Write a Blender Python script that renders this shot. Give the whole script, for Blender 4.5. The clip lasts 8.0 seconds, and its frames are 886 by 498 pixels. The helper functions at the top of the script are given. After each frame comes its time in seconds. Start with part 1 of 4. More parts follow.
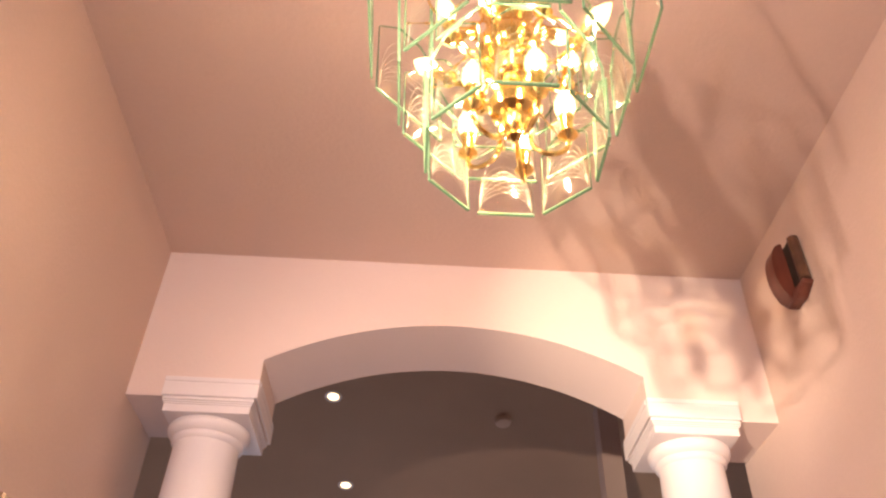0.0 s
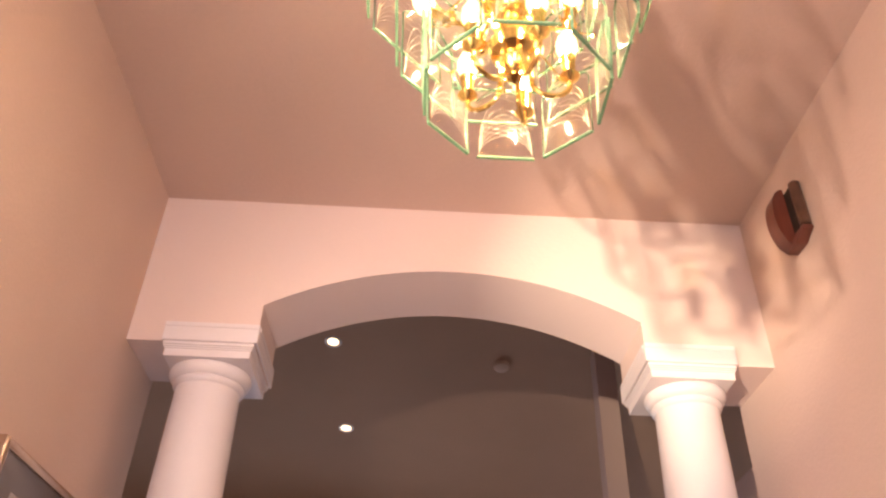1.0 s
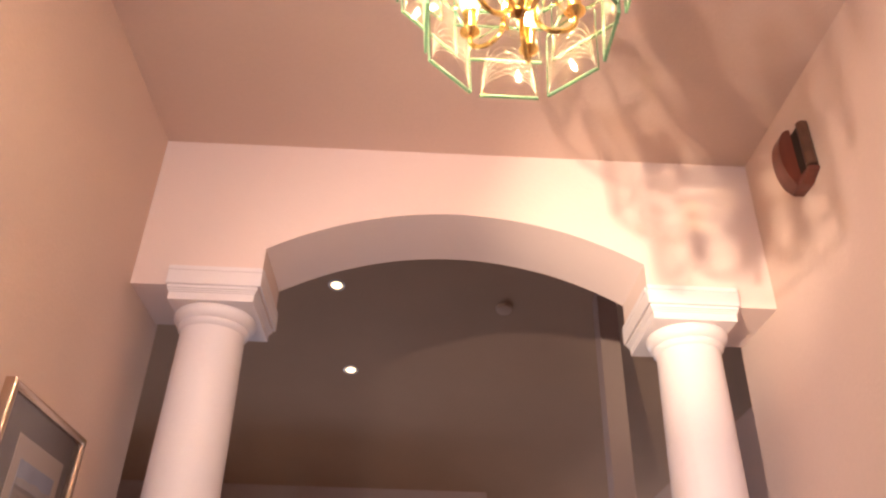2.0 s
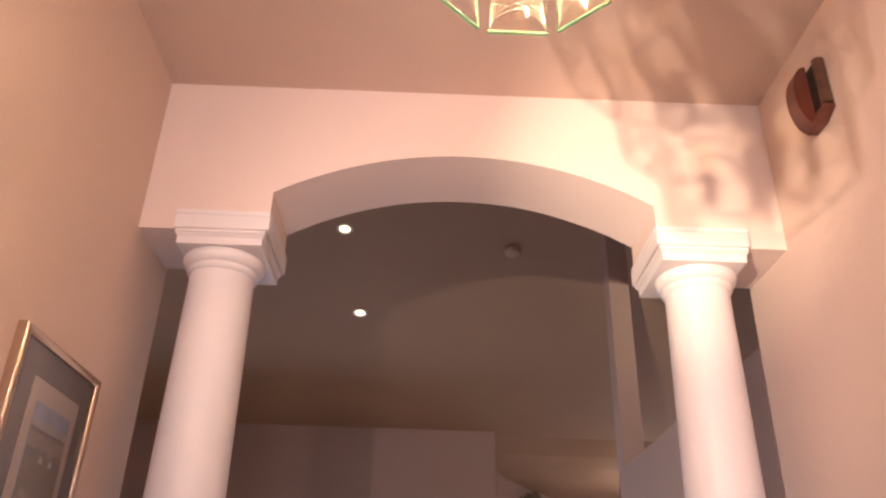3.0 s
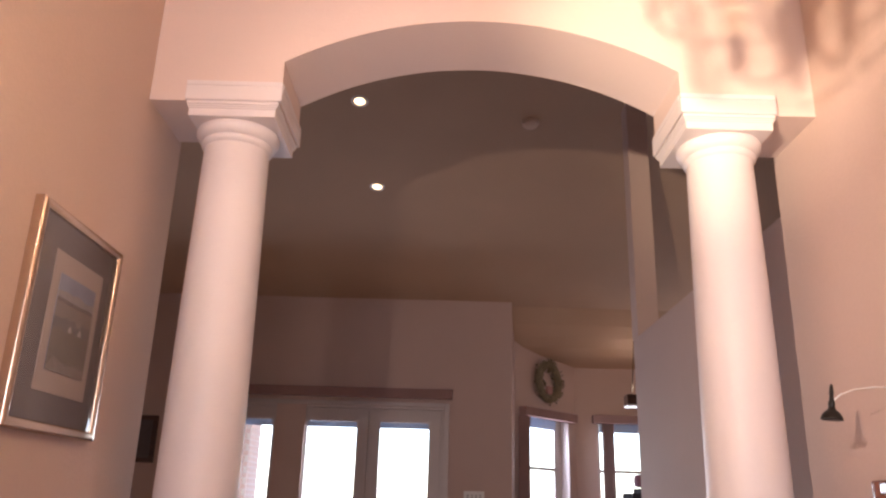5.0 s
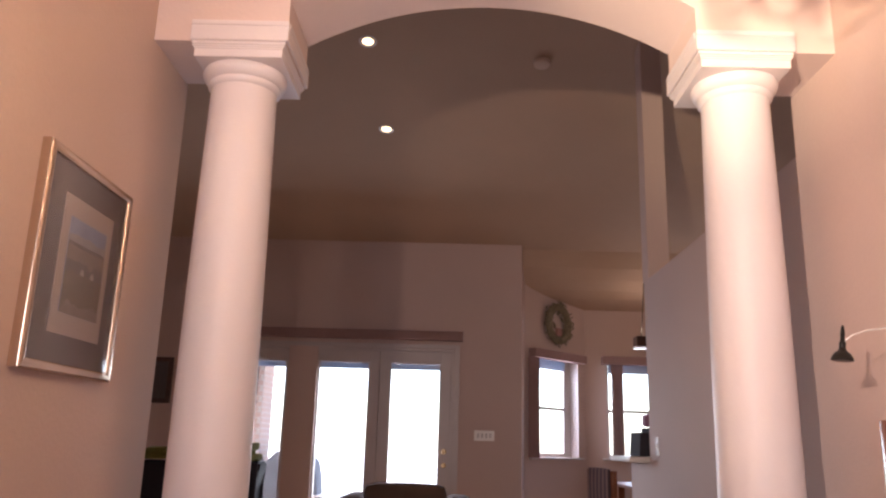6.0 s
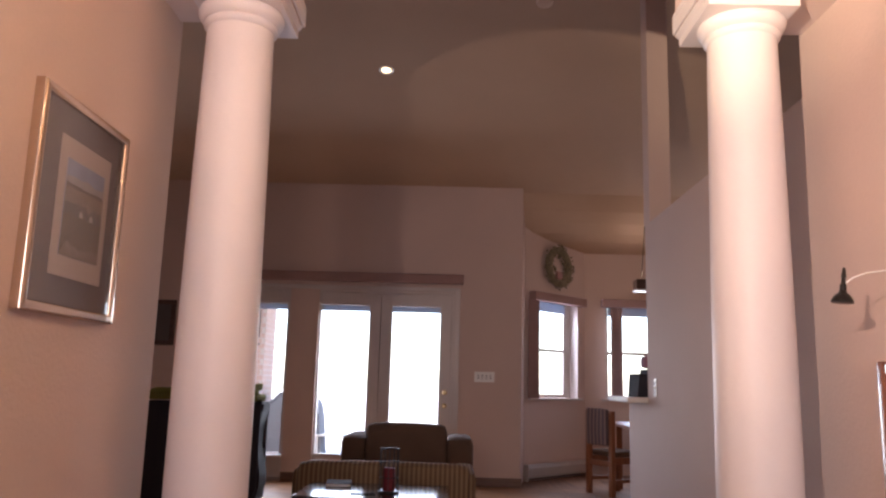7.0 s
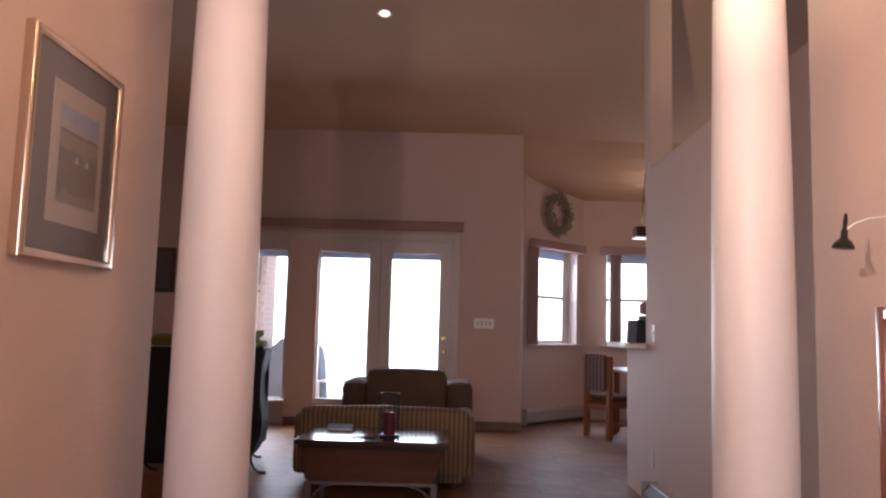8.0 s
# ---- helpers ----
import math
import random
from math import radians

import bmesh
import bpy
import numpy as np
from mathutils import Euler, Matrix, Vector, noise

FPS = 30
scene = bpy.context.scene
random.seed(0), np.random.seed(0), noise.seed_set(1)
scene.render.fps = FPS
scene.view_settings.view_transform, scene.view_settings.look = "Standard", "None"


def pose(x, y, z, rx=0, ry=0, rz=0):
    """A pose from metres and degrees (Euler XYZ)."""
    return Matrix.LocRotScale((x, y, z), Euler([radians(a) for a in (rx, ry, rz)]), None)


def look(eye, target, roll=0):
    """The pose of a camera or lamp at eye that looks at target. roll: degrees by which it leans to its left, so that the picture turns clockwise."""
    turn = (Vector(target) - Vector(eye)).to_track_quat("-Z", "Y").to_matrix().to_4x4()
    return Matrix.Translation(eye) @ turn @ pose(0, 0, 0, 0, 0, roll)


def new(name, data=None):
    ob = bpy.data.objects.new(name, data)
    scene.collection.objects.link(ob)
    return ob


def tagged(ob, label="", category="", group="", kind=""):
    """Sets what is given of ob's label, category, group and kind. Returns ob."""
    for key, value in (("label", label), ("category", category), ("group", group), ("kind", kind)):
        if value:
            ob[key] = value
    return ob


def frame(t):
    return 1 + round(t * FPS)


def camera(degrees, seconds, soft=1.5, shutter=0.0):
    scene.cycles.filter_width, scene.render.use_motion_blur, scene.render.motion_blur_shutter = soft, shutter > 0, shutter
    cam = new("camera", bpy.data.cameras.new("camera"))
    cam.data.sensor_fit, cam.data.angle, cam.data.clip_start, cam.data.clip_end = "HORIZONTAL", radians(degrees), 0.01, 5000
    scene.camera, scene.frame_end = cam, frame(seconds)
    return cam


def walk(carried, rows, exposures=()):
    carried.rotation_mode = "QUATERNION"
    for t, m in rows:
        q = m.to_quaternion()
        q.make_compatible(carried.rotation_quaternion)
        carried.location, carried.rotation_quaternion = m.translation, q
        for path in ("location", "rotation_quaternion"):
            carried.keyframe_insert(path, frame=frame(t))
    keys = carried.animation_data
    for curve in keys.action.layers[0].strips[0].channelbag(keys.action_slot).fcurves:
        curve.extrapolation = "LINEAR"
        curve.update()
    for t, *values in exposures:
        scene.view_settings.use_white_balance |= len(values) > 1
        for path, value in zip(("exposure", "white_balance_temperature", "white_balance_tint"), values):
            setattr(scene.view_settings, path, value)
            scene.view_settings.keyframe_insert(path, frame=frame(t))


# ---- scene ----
cam = camera(59.37, 8.0, soft=2.3)
# seconds, eye, tilt, lean, turn: a tripod head that tilts down from the ceiling
PATH = [
    (0.0, (-0.0066, -0.0591, 1.1013), 39.736, 1.948, -1.316),
    (0.5, (-0.0064, -0.0538, 1.1032), 37.759, 1.855, -1.468),
    (1.0, (-0.0062, -0.0486, 1.1050), 35.812, 1.806, -1.576),
    (1.5, (-0.0058, -0.0429, 1.1066), 33.727, 1.706, -1.625),
    (3.0, (-0.0047, -0.0258, 1.1104), 27.500, 1.599, -0.916),
    (3.5, (-0.0045, -0.0195, 1.1113), 25.220, 1.609, -0.642),
    (4.0, (-0.0044, -0.0128, 1.1119), 22.845, 1.599, -0.412),
    (4.5, (-0.0044, -0.0060, 1.1123), 20.450, 1.611, -0.208),
    (6.0, (-0.0045, 0.0121, 1.1120), 14.030, 1.605, 0.823),
    (6.5, (-0.0046, 0.0180, 1.1114), 11.915, 1.608, 0.830),
    (7.0, (-0.0046, 0.0237, 1.1107), 9.880, 1.594, 0.762),
    (7.5, (-0.0045, 0.0293, 1.1098), 7.910, 1.546, 0.690),
    (8.0, (-0.0044, 0.0346, 1.1087), 6.020, 1.509, 0.632),
]
walk(cam, [(t, pose(*eye, 90 + tilt, 0, turn) @ pose(0, 0, 0, 0, 0, lean)) for t, eye, tilt, lean, turn in PATH],
     exposures=[(0, 2.93, 6150, 23), (8, 2.93, 6150, 23)])

# ---- world, sun, lights ----
world = bpy.data.worlds.new("sky")
scene.world = world
world.use_nodes = True
wn = world.node_tree.nodes
sky = wn.new("ShaderNodeTexSky")
sky.sky_type, sky.sun_disc = "NISHITA", False
sky.sun_elevation, sky.sun_rotation = radians(42), radians(140)
wn["Background"].inputs["Strength"].default_value = 0.15
world.node_tree.links.new(sky.outputs[0], wn["Background"].inputs["Color"])

sun = new("sun", bpy.data.lights.new("sun", "SUN"))
sun.data.energy, sun.data.angle, sun.data.color = 4.0, radians(0.5), (1, 0.95, 0.88)
sun.matrix_world = look((4, -6, 7), (0, 0, 0))

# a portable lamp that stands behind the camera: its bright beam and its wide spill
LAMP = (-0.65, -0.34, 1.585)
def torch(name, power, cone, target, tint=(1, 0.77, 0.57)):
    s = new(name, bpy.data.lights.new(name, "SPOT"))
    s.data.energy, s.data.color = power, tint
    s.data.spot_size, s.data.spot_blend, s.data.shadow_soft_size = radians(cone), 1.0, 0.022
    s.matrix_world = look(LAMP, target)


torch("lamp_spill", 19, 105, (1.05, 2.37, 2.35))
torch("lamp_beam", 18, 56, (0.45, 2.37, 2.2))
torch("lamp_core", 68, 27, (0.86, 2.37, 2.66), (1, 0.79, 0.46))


def area_lamp(name, x, y, z, w, h, power, turn=0, down=25):
    """An area lamp for the sky's light at a window's opening, or added fill."""
    s = new(name, bpy.data.lights.new(name, "AREA"))
    s.data.shape, s.data.size, s.data.size_y = "RECTANGLE", w, h
    s.data.energy, s.data.color = power, (0.9, 0.94, 1.0)
    s.matrix_world = pose(x, y, z, 0, 0, turn) @ pose(0, 0, 0, -90 + down, 0, 0)
    return s


area_lamp("patio_daylight", -1.25, 9.6, 1.3, 2.4, 1.75, 20)
area_lamp("bay_daylight", 1.07, 10.34, 1.75, 0.8, 1.2, 8, 46.8)
area_lamp("bay_back_daylight", 2.7, 11.05, 1.75, 1.1, 1.2, 3.5)
# added soft fill before the closed back wall; no opening stands there
s = area_lamp("entry_fill", -0.1, -3.9, 1.2, 1.0, 1.9, 8, 180, 0)
s.data.color = (0.94, 0.95, 1.0)

BULB = 360.0

# ---- materials ----
def material(name, color, rough=0.6, metal=0.0, vary=0.06, scale=4.0, fine=120.0, bump=0.05, spec=0.5, coat=0.0):
    """A painted or plain surface with blotches at two scales and a fine relief."""
    m = bpy.data.materials.new(name)
    m.use_nodes = True
    n, l = m.node_tree.nodes, m.node_tree.links
    b = n["Principled BSDF"]
    b.inputs["Roughness"].default_value, b.inputs["Metallic"].default_value = rough, metal
    b.inputs["Specular IOR Level"].default_value = spec
    b.inputs["Coat Weight"].default_value = coat
    co = n.new("ShaderNodeTexCoord")
    big, small = n.new("ShaderNodeTexNoise"), n.new("ShaderNodeTexNoise")
    big.inputs["Scale"].default_value, small.inputs["Scale"].default_value = scale, fine
    big.inputs["Detail"].default_value = 4
    add = n.new("ShaderNodeMath")
    add.operation = "ADD"
    half = n.new("ShaderNodeMath")
    half.operation = "MULTIPLY"
    half.inputs[1].default_value = 0.4
    ramp = n.new("ShaderNodeMapRange")
    ramp.inputs[1].default_value, ramp.inputs[2].default_value = 0.35, 1.05
    ramp.inputs[3].default_value, ramp.inputs[4].default_value = 1 - vary, 1 + vary
    mix = n.new("ShaderNodeMix")
    mix.data_type, mix.blend_type = "RGBA", "MULTIPLY"
    mix.inputs[0].default_value = 1
    mix.inputs[6].default_value = (*color, 1)
    for t in (big, small):
        l.new(co.outputs["Object"], t.inputs["Vector"])
    l.new(small.outputs[0], half.inputs[0])
    l.new(big.outputs[0], add.inputs[0])
    l.new(half.outputs[0], add.inputs[1])
    l.new(add.outputs[0], ramp.inputs[0])
    l.new(ramp.outputs[0], mix.inputs[7])
    l.new(mix.outputs[2], b.inputs["Base Color"])
    if bump:
        bp = n.new("ShaderNodeBump")
        bp.inputs["Strength"].default_value, bp.inputs["Distance"].default_value = bump, 0.004
        l.new(small.outputs[0], bp.inputs["Height"])
        l.new(bp.outputs[0], b.inputs["Normal"])
    return m


def wood(name, dark, light, along="X", rough=0.4, scale=1.0, coat=0.0):
    """Grain drawn out along one axis."""
    m = material(name, light, rough, vary=0.08, bump=0.03, coat=coat)
    n, l = m.node_tree.nodes, m.node_tree.links
    co, mp, no, cr = n.new("ShaderNodeTexCoord"), n.new("ShaderNodeMapping"), n.new("ShaderNodeTexNoise"), n.new("ShaderNodeValToRGB")
    mp.inputs["Scale"].default_value = [1.5 * scale if a == along else 22 * scale for a in "XYZ"]
    no.inputs["Scale"].default_value, no.inputs["Detail"].default_value = 1.0, 6
    cr.color_ramp.elements[0].position, cr.color_ramp.elements[1].position = 0.3, 0.7
    cr.color_ramp.elements[0].color, cr.color_ramp.elements[1].color = (*dark, 1), (*light, 1)
    l.new(co.outputs["Object"], mp.inputs[0])
    l.new(mp.outputs[0], no.inputs["Vector"])
    l.new(no.outputs[0], cr.inputs[0])
    mix = [x for x in n if x.type == "MIX"][0]
    l.new(cr.outputs[0], mix.inputs[6])
    return m


def stripes(name, a, b, per, along="X", rough=0.9):
    """Woven cloth with stripes."""
    m = material(name, a, rough, vary=0.1, fine=300, bump=0.2, spec=0.2)
    n, l = m.node_tree.nodes, m.node_tree.links
    co, wv, cr = n.new("ShaderNodeTexCoord"), n.new("ShaderNodeTexWave"), n.new("ShaderNodeValToRGB")
    wv.bands_direction = along
    wv.inputs["Scale"].default_value, wv.inputs["Distortion"].default_value = 0.314 / per, 0.0
    cr.color_ramp.elements[0].position, cr.color_ramp.elements[1].position = 0.45, 0.6
    cr.color_ramp.elements[0].color, cr.color_ramp.elements[1].color = (*a, 1), (*b, 1)
    l.new(co.outputs["Object"], wv.inputs["Vector"])
    l.new(wv.outputs[0], cr.inputs[0])
    mix = [x for x in n if x.type == "MIX"][0]
    l.new(cr.outputs[0], mix.inputs[6])
    return m


def pane_glass(name, tint, gain=1.0, most=0.6):
    """Clear sheet glass: what passes straight through, and a sheen by angle."""
    m = bpy.data.materials.new(name)
    m.use_nodes = True
    n, l = m.node_tree.nodes, m.node_tree.links
    n.remove(n["Principled BSDF"])
    tr, gl, fr, mx = n.new("ShaderNodeBsdfTransparent"), n.new("ShaderNodeBsdfGlossy"), n.new("ShaderNodeLayerWeight"), n.new("ShaderNodeMixShader")
    power, ramp = n.new("ShaderNodeMath"), n.new("ShaderNodeMapRange")
    power.operation = "POWER"
    power.inputs[1].default_value = 5
    ramp.inputs[3].default_value, ramp.inputs[4].default_value = 0.04 * gain, most
    tr.inputs[0].default_value = (*tint, 1)
    gl.inputs[0].default_value, gl.inputs["Roughness"].default_value = (1, 1, 1, 1), 0.0
    fr.inputs[0].default_value = 0.5
    l.new(fr.outputs["Facing"], power.inputs[0])
    l.new(power.outputs[0], ramp.inputs[0])
    l.new(ramp.outputs[0], mx.inputs[0])
    l.new(tr.outputs[0], mx.inputs[1])
    l.new(gl.outputs[0], mx.inputs[2])
    l.new(mx.outputs[0], n["Material Output"].inputs[0])
    return m


def glow(name, color, strength):
    m = bpy.data.materials.new(name)
    m.use_nodes = True
    b = m.node_tree.nodes["Principled BSDF"]
    b.inputs["Base Color"].default_value = (*color, 1)
    b.inputs["Emission Color"].default_value, b.inputs["Emission Strength"].default_value = (*color, 1), strength
    return m


# ceiling paint with the lamp's warm light on the vault mixed in
VAULT = material("warm_lit_vault_paint", (0.58, 0.42, 0.3), 0.85, vary=0.06, scale=1.5, fine=60, bump=0.3, spec=0.15)
WALL = material("beige_wall_paint", (0.63, 0.49, 0.43), 0.75, vary=0.05, scale=1.2, fine=70, bump=0.25, spec=0.25)
CEIL = material("beige_ceiling_paint", (0.58, 0.44, 0.38), 0.85, vary=0.05, scale=1.5, fine=60, bump=0.3, spec=0.15)
BEAM = material("pale_arch_paint", (0.74, 0.605, 0.56), 0.6, vary=0.03, scale=1.5, fine=80, bump=0.15, spec=0.3)
TRIM = material("white_gloss_paint", (0.77, 0.715, 0.73), 0.48, vary=0.03, scale=3, fine=90, bump=0.03)
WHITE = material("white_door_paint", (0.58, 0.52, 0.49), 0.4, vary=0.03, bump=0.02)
PLASTIC = material("white_plastic", (0.82, 0.8, 0.76), 0.35, vary=0.02, bump=0.0)
BRASS = material("polished_brass", (0.92, 0.65, 0.23), 0.16, metal=1.0, vary=0.05, bump=0.01)
CHROME = material("chrome", (0.85, 0.84, 0.84), 0.28, metal=1.0, vary=0.03, bump=0.0)
CHAMPAGNE = material("champagne_metal", (0.62, 0.5, 0.4), 0.22, metal=1.0, vary=0.06, bump=0.02)
COPPER = wood("copper_brown_wood", (0.16, 0.05, 0.03), (0.3, 0.11, 0.06), "Z", 0.25, coat=0.4)
MAHOGANY = wood("mahogany", (0.09, 0.024, 0.016), (0.16, 0.045, 0.03), "Z", 0.35)
DARKWOOD = wood("dark_brown_wood", (0.05, 0.022, 0.014), (0.1, 0.045, 0.028), "X", 0.3, coat=0.3)
TRUNK = wood("chestnut_wood", (0.06, 0.021, 0.009), (0.11, 0.042, 0.018), "X", 0.5)
TRUNK.node_tree.nodes["Principled BSDF"].inputs["Specular IOR Level"].default_value = 0.15
POLISH = wood("polished_dark_wood", (0.03, 0.013, 0.009), (0.06, 0.026, 0.017), "X", 0.1)
OAK = wood("orange_oak", (0.22, 0.075, 0.032), (0.34, 0.125, 0.052), "Z", 0.4)
BLACK = material("black_leather", (0.024, 0.02, 0.025), 0.7, vary=0.2, fine=200, bump=0.15, spec=0.2)
BLACKMETAL = material("black_metal", (0.015, 0.014, 0.014), 0.35, metal=0.3, vary=0.1, bump=0.0)
OLIVE = material("olive_blanket", (0.2, 0.19, 0.05), 0.95, vary=0.15, fine=250, bump=0.4, spec=0.1)
SOFA = stripes("brown_striped_cloth", (0.15, 0.092, 0.054), (0.27, 0.18, 0.1), 0.033)
BROWN = material("brown_velour", (0.13, 0.08, 0.055), 0.95, vary=0.15, fine=200, bump=0.3, spec=0.1)
GREYMAT = material("grey_mat_board", (0.115, 0.097, 0.097), 0.8, vary=0.04, bump=0.02)
CREAMMAT = material("taupe_mat_board", (0.45, 0.38, 0.34), 0.8, vary=0.03, bump=0.02)
VALANCE = material("dusky_rose_cloth", (0.35, 0.225, 0.205), 0.9, vary=0.12, fine=200, bump=0.2, spec=0.1)
UPBLIND = material("blue_grey_pleated_blind", (0.5, 0.53, 0.57), 0.8, vary=0.05, bump=0.05)
un, uk = UPBLIND.node_tree.nodes, UPBLIND.node_tree.links
u1, u2 = un.new("ShaderNodeBsdfTranslucent"), un.new("ShaderNodeMixShader")
u1.inputs[0].default_value, u2.inputs[0].default_value = (0.3, 0.36, 0.45, 1), 0.25
uk.new(un["Principled BSDF"].outputs[0], u2.inputs[1])
uk.new(u1.outputs[0], u2.inputs[2])
uk.new(u2.outputs[0], un["Material Output"].inputs[0])
# darker and rougher than the polished brass
DULLBRASS = material("dull_brass", (0.55, 0.42, 0.24), 0.4, metal=1.0, vary=0.1, bump=0.01)
GLASS = pane_glass("window_glass", (0.95, 0.97, 0.96))
CHGLASS = pane_glass("chandelier_glass", (0.985, 0.99, 0.985), 0.4, 0.25)
PICGLASS = pane_glass("picture_glass", (0.97, 0.97, 0.97))
GREENEDGE = material("green_glass_edge", (0.09, 0.16, 0.095), 0.12, vary=0.1, bump=0.0)
ETCH = material("etched_frost", (0.22, 0.21, 0.15), 0.7, vary=0.05, bump=0.0)
FILAMENT = glow("lit_filament", (1.0, 0.74, 0.47), BULB)
DIMMER = glow("dim_filament", (1.0, 0.74, 0.47), BULB * 0.45)
GLOWBULB = bpy.data.materials.new("glowing_bulb_glass")
GLOWBULB.use_nodes = True
gn, gk = GLOWBULB.node_tree.nodes, GLOWBULB.node_tree.links
gn.remove(gn["Principled BSDF"])
g1, g2, g3 = gn.new("ShaderNodeBsdfTransparent"), gn.new("ShaderNodeEmission"), gn.new("ShaderNodeAddShader")
g1.inputs[0].default_value = (1.0, 0.95, 0.85, 1)
g2.inputs[0].default_value, g2.inputs[1].default_value = (1.0, 0.66, 0.2, 1), 0.42
gk.new(g1.outputs[0], g3.inputs[0])
gk.new(g2.outputs[0], g3.inputs[1])
gk.new(g3.outputs[0], gn["Material Output"].inputs[0])
DOWNLIGHT = glow("downlight_lamp", (1.0, 0.66, 0.3), 0.7)
BRICKM = material("red_brick", (0.5, 0.36, 0.31), 0.9, vary=0.2, fine=60, bump=0.3)
MORTAR = material("pale_mortar", (0.5, 0.46, 0.42), 0.95, vary=0.1, bump=0.2)
CONCRETE = material("patio_concrete", (0.5, 0.48, 0.45), 0.9, vary=0.12, bump=0.3)
COVER = material("grey_vinyl_cover", (0.17, 0.18, 0.2), 0.9, vary=0.15, bump=0.1)
WREATH = material("dry_green_leaf", (0.23, 0.19, 0.125), 0.9, vary=0.4, scale=30, bump=0.1)
PINK = material("dusky_pink_ribbon", (0.4, 0.22, 0.2), 0.8, vary=0.1)
REDWAX = material("red_wax", (0.14, 0.006, 0.014), 0.6, vary=0.1, bump=0.0)
GREYMETAL = material("heater_enamel", (0.4, 0.35, 0.32), 0.5, vary=0.06, bump=0.02)
COUNTER = material("cream_laminate", (0.7, 0.65, 0.6), 0.3, vary=0.06, scale=30, bump=0.0)
BOXDARK = material("navy_box_card", (0.025, 0.025, 0.035), 0.85, vary=0.15, bump=0.0)
LILAC = material("lilac_cloth", (0.3, 0.16, 0.24), 0.9, vary=0.2, bump=0.2)
MIRROR = material("mirror_silver", (0.85, 0.85, 0.85), 0.01, metal=1.0, vary=0.0, bump=0.0)
PAPER_SKY = material("print_sky", (0.24, 0.29, 0.42), 0.6, vary=0.25, scale=14, bump=0.0)
PAPER_HILL = material("print_hill", (0.13, 0.115, 0.105), 0.6, vary=0.3, scale=20, bump=0.0)
PAPER_CLOUD = material("print_haze", (0.3, 0.29, 0.3), 0.6, vary=0.25, scale=30, bump=0.0)
PAPER_PLAIN = material("print_plain", (0.22, 0.18, 0.14), 0.6, vary=0.3, scale=40, bump=0.0)
PAPER_FIELD = material("print_field", (0.15, 0.12, 0.08), 0.6, vary=0.35, scale=25, bump=0.0)
# plastic tinted to sit close to the vault's tone
SMOKE = material("vault_toned_plastic", (0.72, 0.56, 0.43), 0.7, vary=0.02, bump=0.0)
SKIRT = wood("skirting_wood", (0.15, 0.075, 0.045), (0.22, 0.12, 0.075), "X", 0.45)
PEWTER = material("grey_brown_paint", (0.13, 0.105, 0.095), 0.5, vary=0.15, bump=0.05)
# near-black boxes stand in for the shade of slots and gaps
RECESS = material("recess_shade", (0.02, 0.014, 0.012), 0.6, vary=0.1, bump=0.0)

# wooden floor boards with a worn varnish
FLOOR = wood("varnished_floor", (0.13, 0.06, 0.03), (0.26, 0.13, 0.07), "Y", 0.5, 0.8)
nodes, links = FLOOR.node_tree.nodes, FLOOR.node_tree.links
fc = nodes.new("ShaderNodeTexNoise")
fc.inputs["Scale"].default_value = 3.0
fr = nodes.new("ShaderNodeMapRange")
fr.inputs[3].default_value, fr.inputs[4].default_value = 0.5, 0.7
links.new(fc.outputs[0], fr.inputs[0])
links.new(fr.outputs[0], nodes["Principled BSDF"].inputs["Roughness"])


# ---- mesh helpers ----
def finish(name, bm, mat, parent=None, smooth=False):
    me = bpy.data.meshes.new(name)
    bmesh.ops.recalc_face_normals(bm, faces=bm.faces)
    bm.to_mesh(me)
    bm.free()
    if smooth:
        me.shade_smooth()
        me.set_sharp_from_angle(angle=radians(35))
    me.materials.append(mat)
    ob = new(name, me)
    ob.parent = parent
    return ob


def part(name, bm, mat, parent, label="", smooth=False):
    ob = finish(name, bm, mat, parent, smooth)
    return tagged(ob, label) if label else ob


def thing(name, label, category, m=None, group=""):
    ob = new(name)
    ob.empty_display_size = 0.1
    ob.matrix_basis = m or Matrix()
    return tagged(ob, label, category, group)


def add_box(bm, lo, hi, bevel=0.0, m=None):
    lo, hi = Vector(lo), Vector(hi)
    r = bmesh.ops.create_cube(bm, size=1.0, matrix=Matrix.Translation((lo + hi) / 2) @ Matrix.Diagonal((*(hi - lo), 1)))
    vs = r["verts"]
    if bevel:
        es = {e for v in vs for e in v.link_edges}
        o = bmesh.ops.bevel(bm, geom=list(es), offset=bevel, segments=2, profile=0.6, affect="EDGES")
        vs = list({v for f in o["faces"] for v in f.verts} | {v for v in vs if v.is_valid})
        seen, todo = set(vs), list(vs)
        while todo:
            for e in todo.pop().link_edges:
                for w in e.verts:
                    if w not in seen:
                        seen.add(w)
                        todo.append(w)
        vs = list(seen)
    if m is not None:
        bmesh.ops.transform(bm, matrix=m, verts=vs)
    return vs


def box(lo, hi, bevel=0.0, m=None):
    bm = bmesh.new()
    add_box(bm, lo, hi, bevel, m)
    return bm


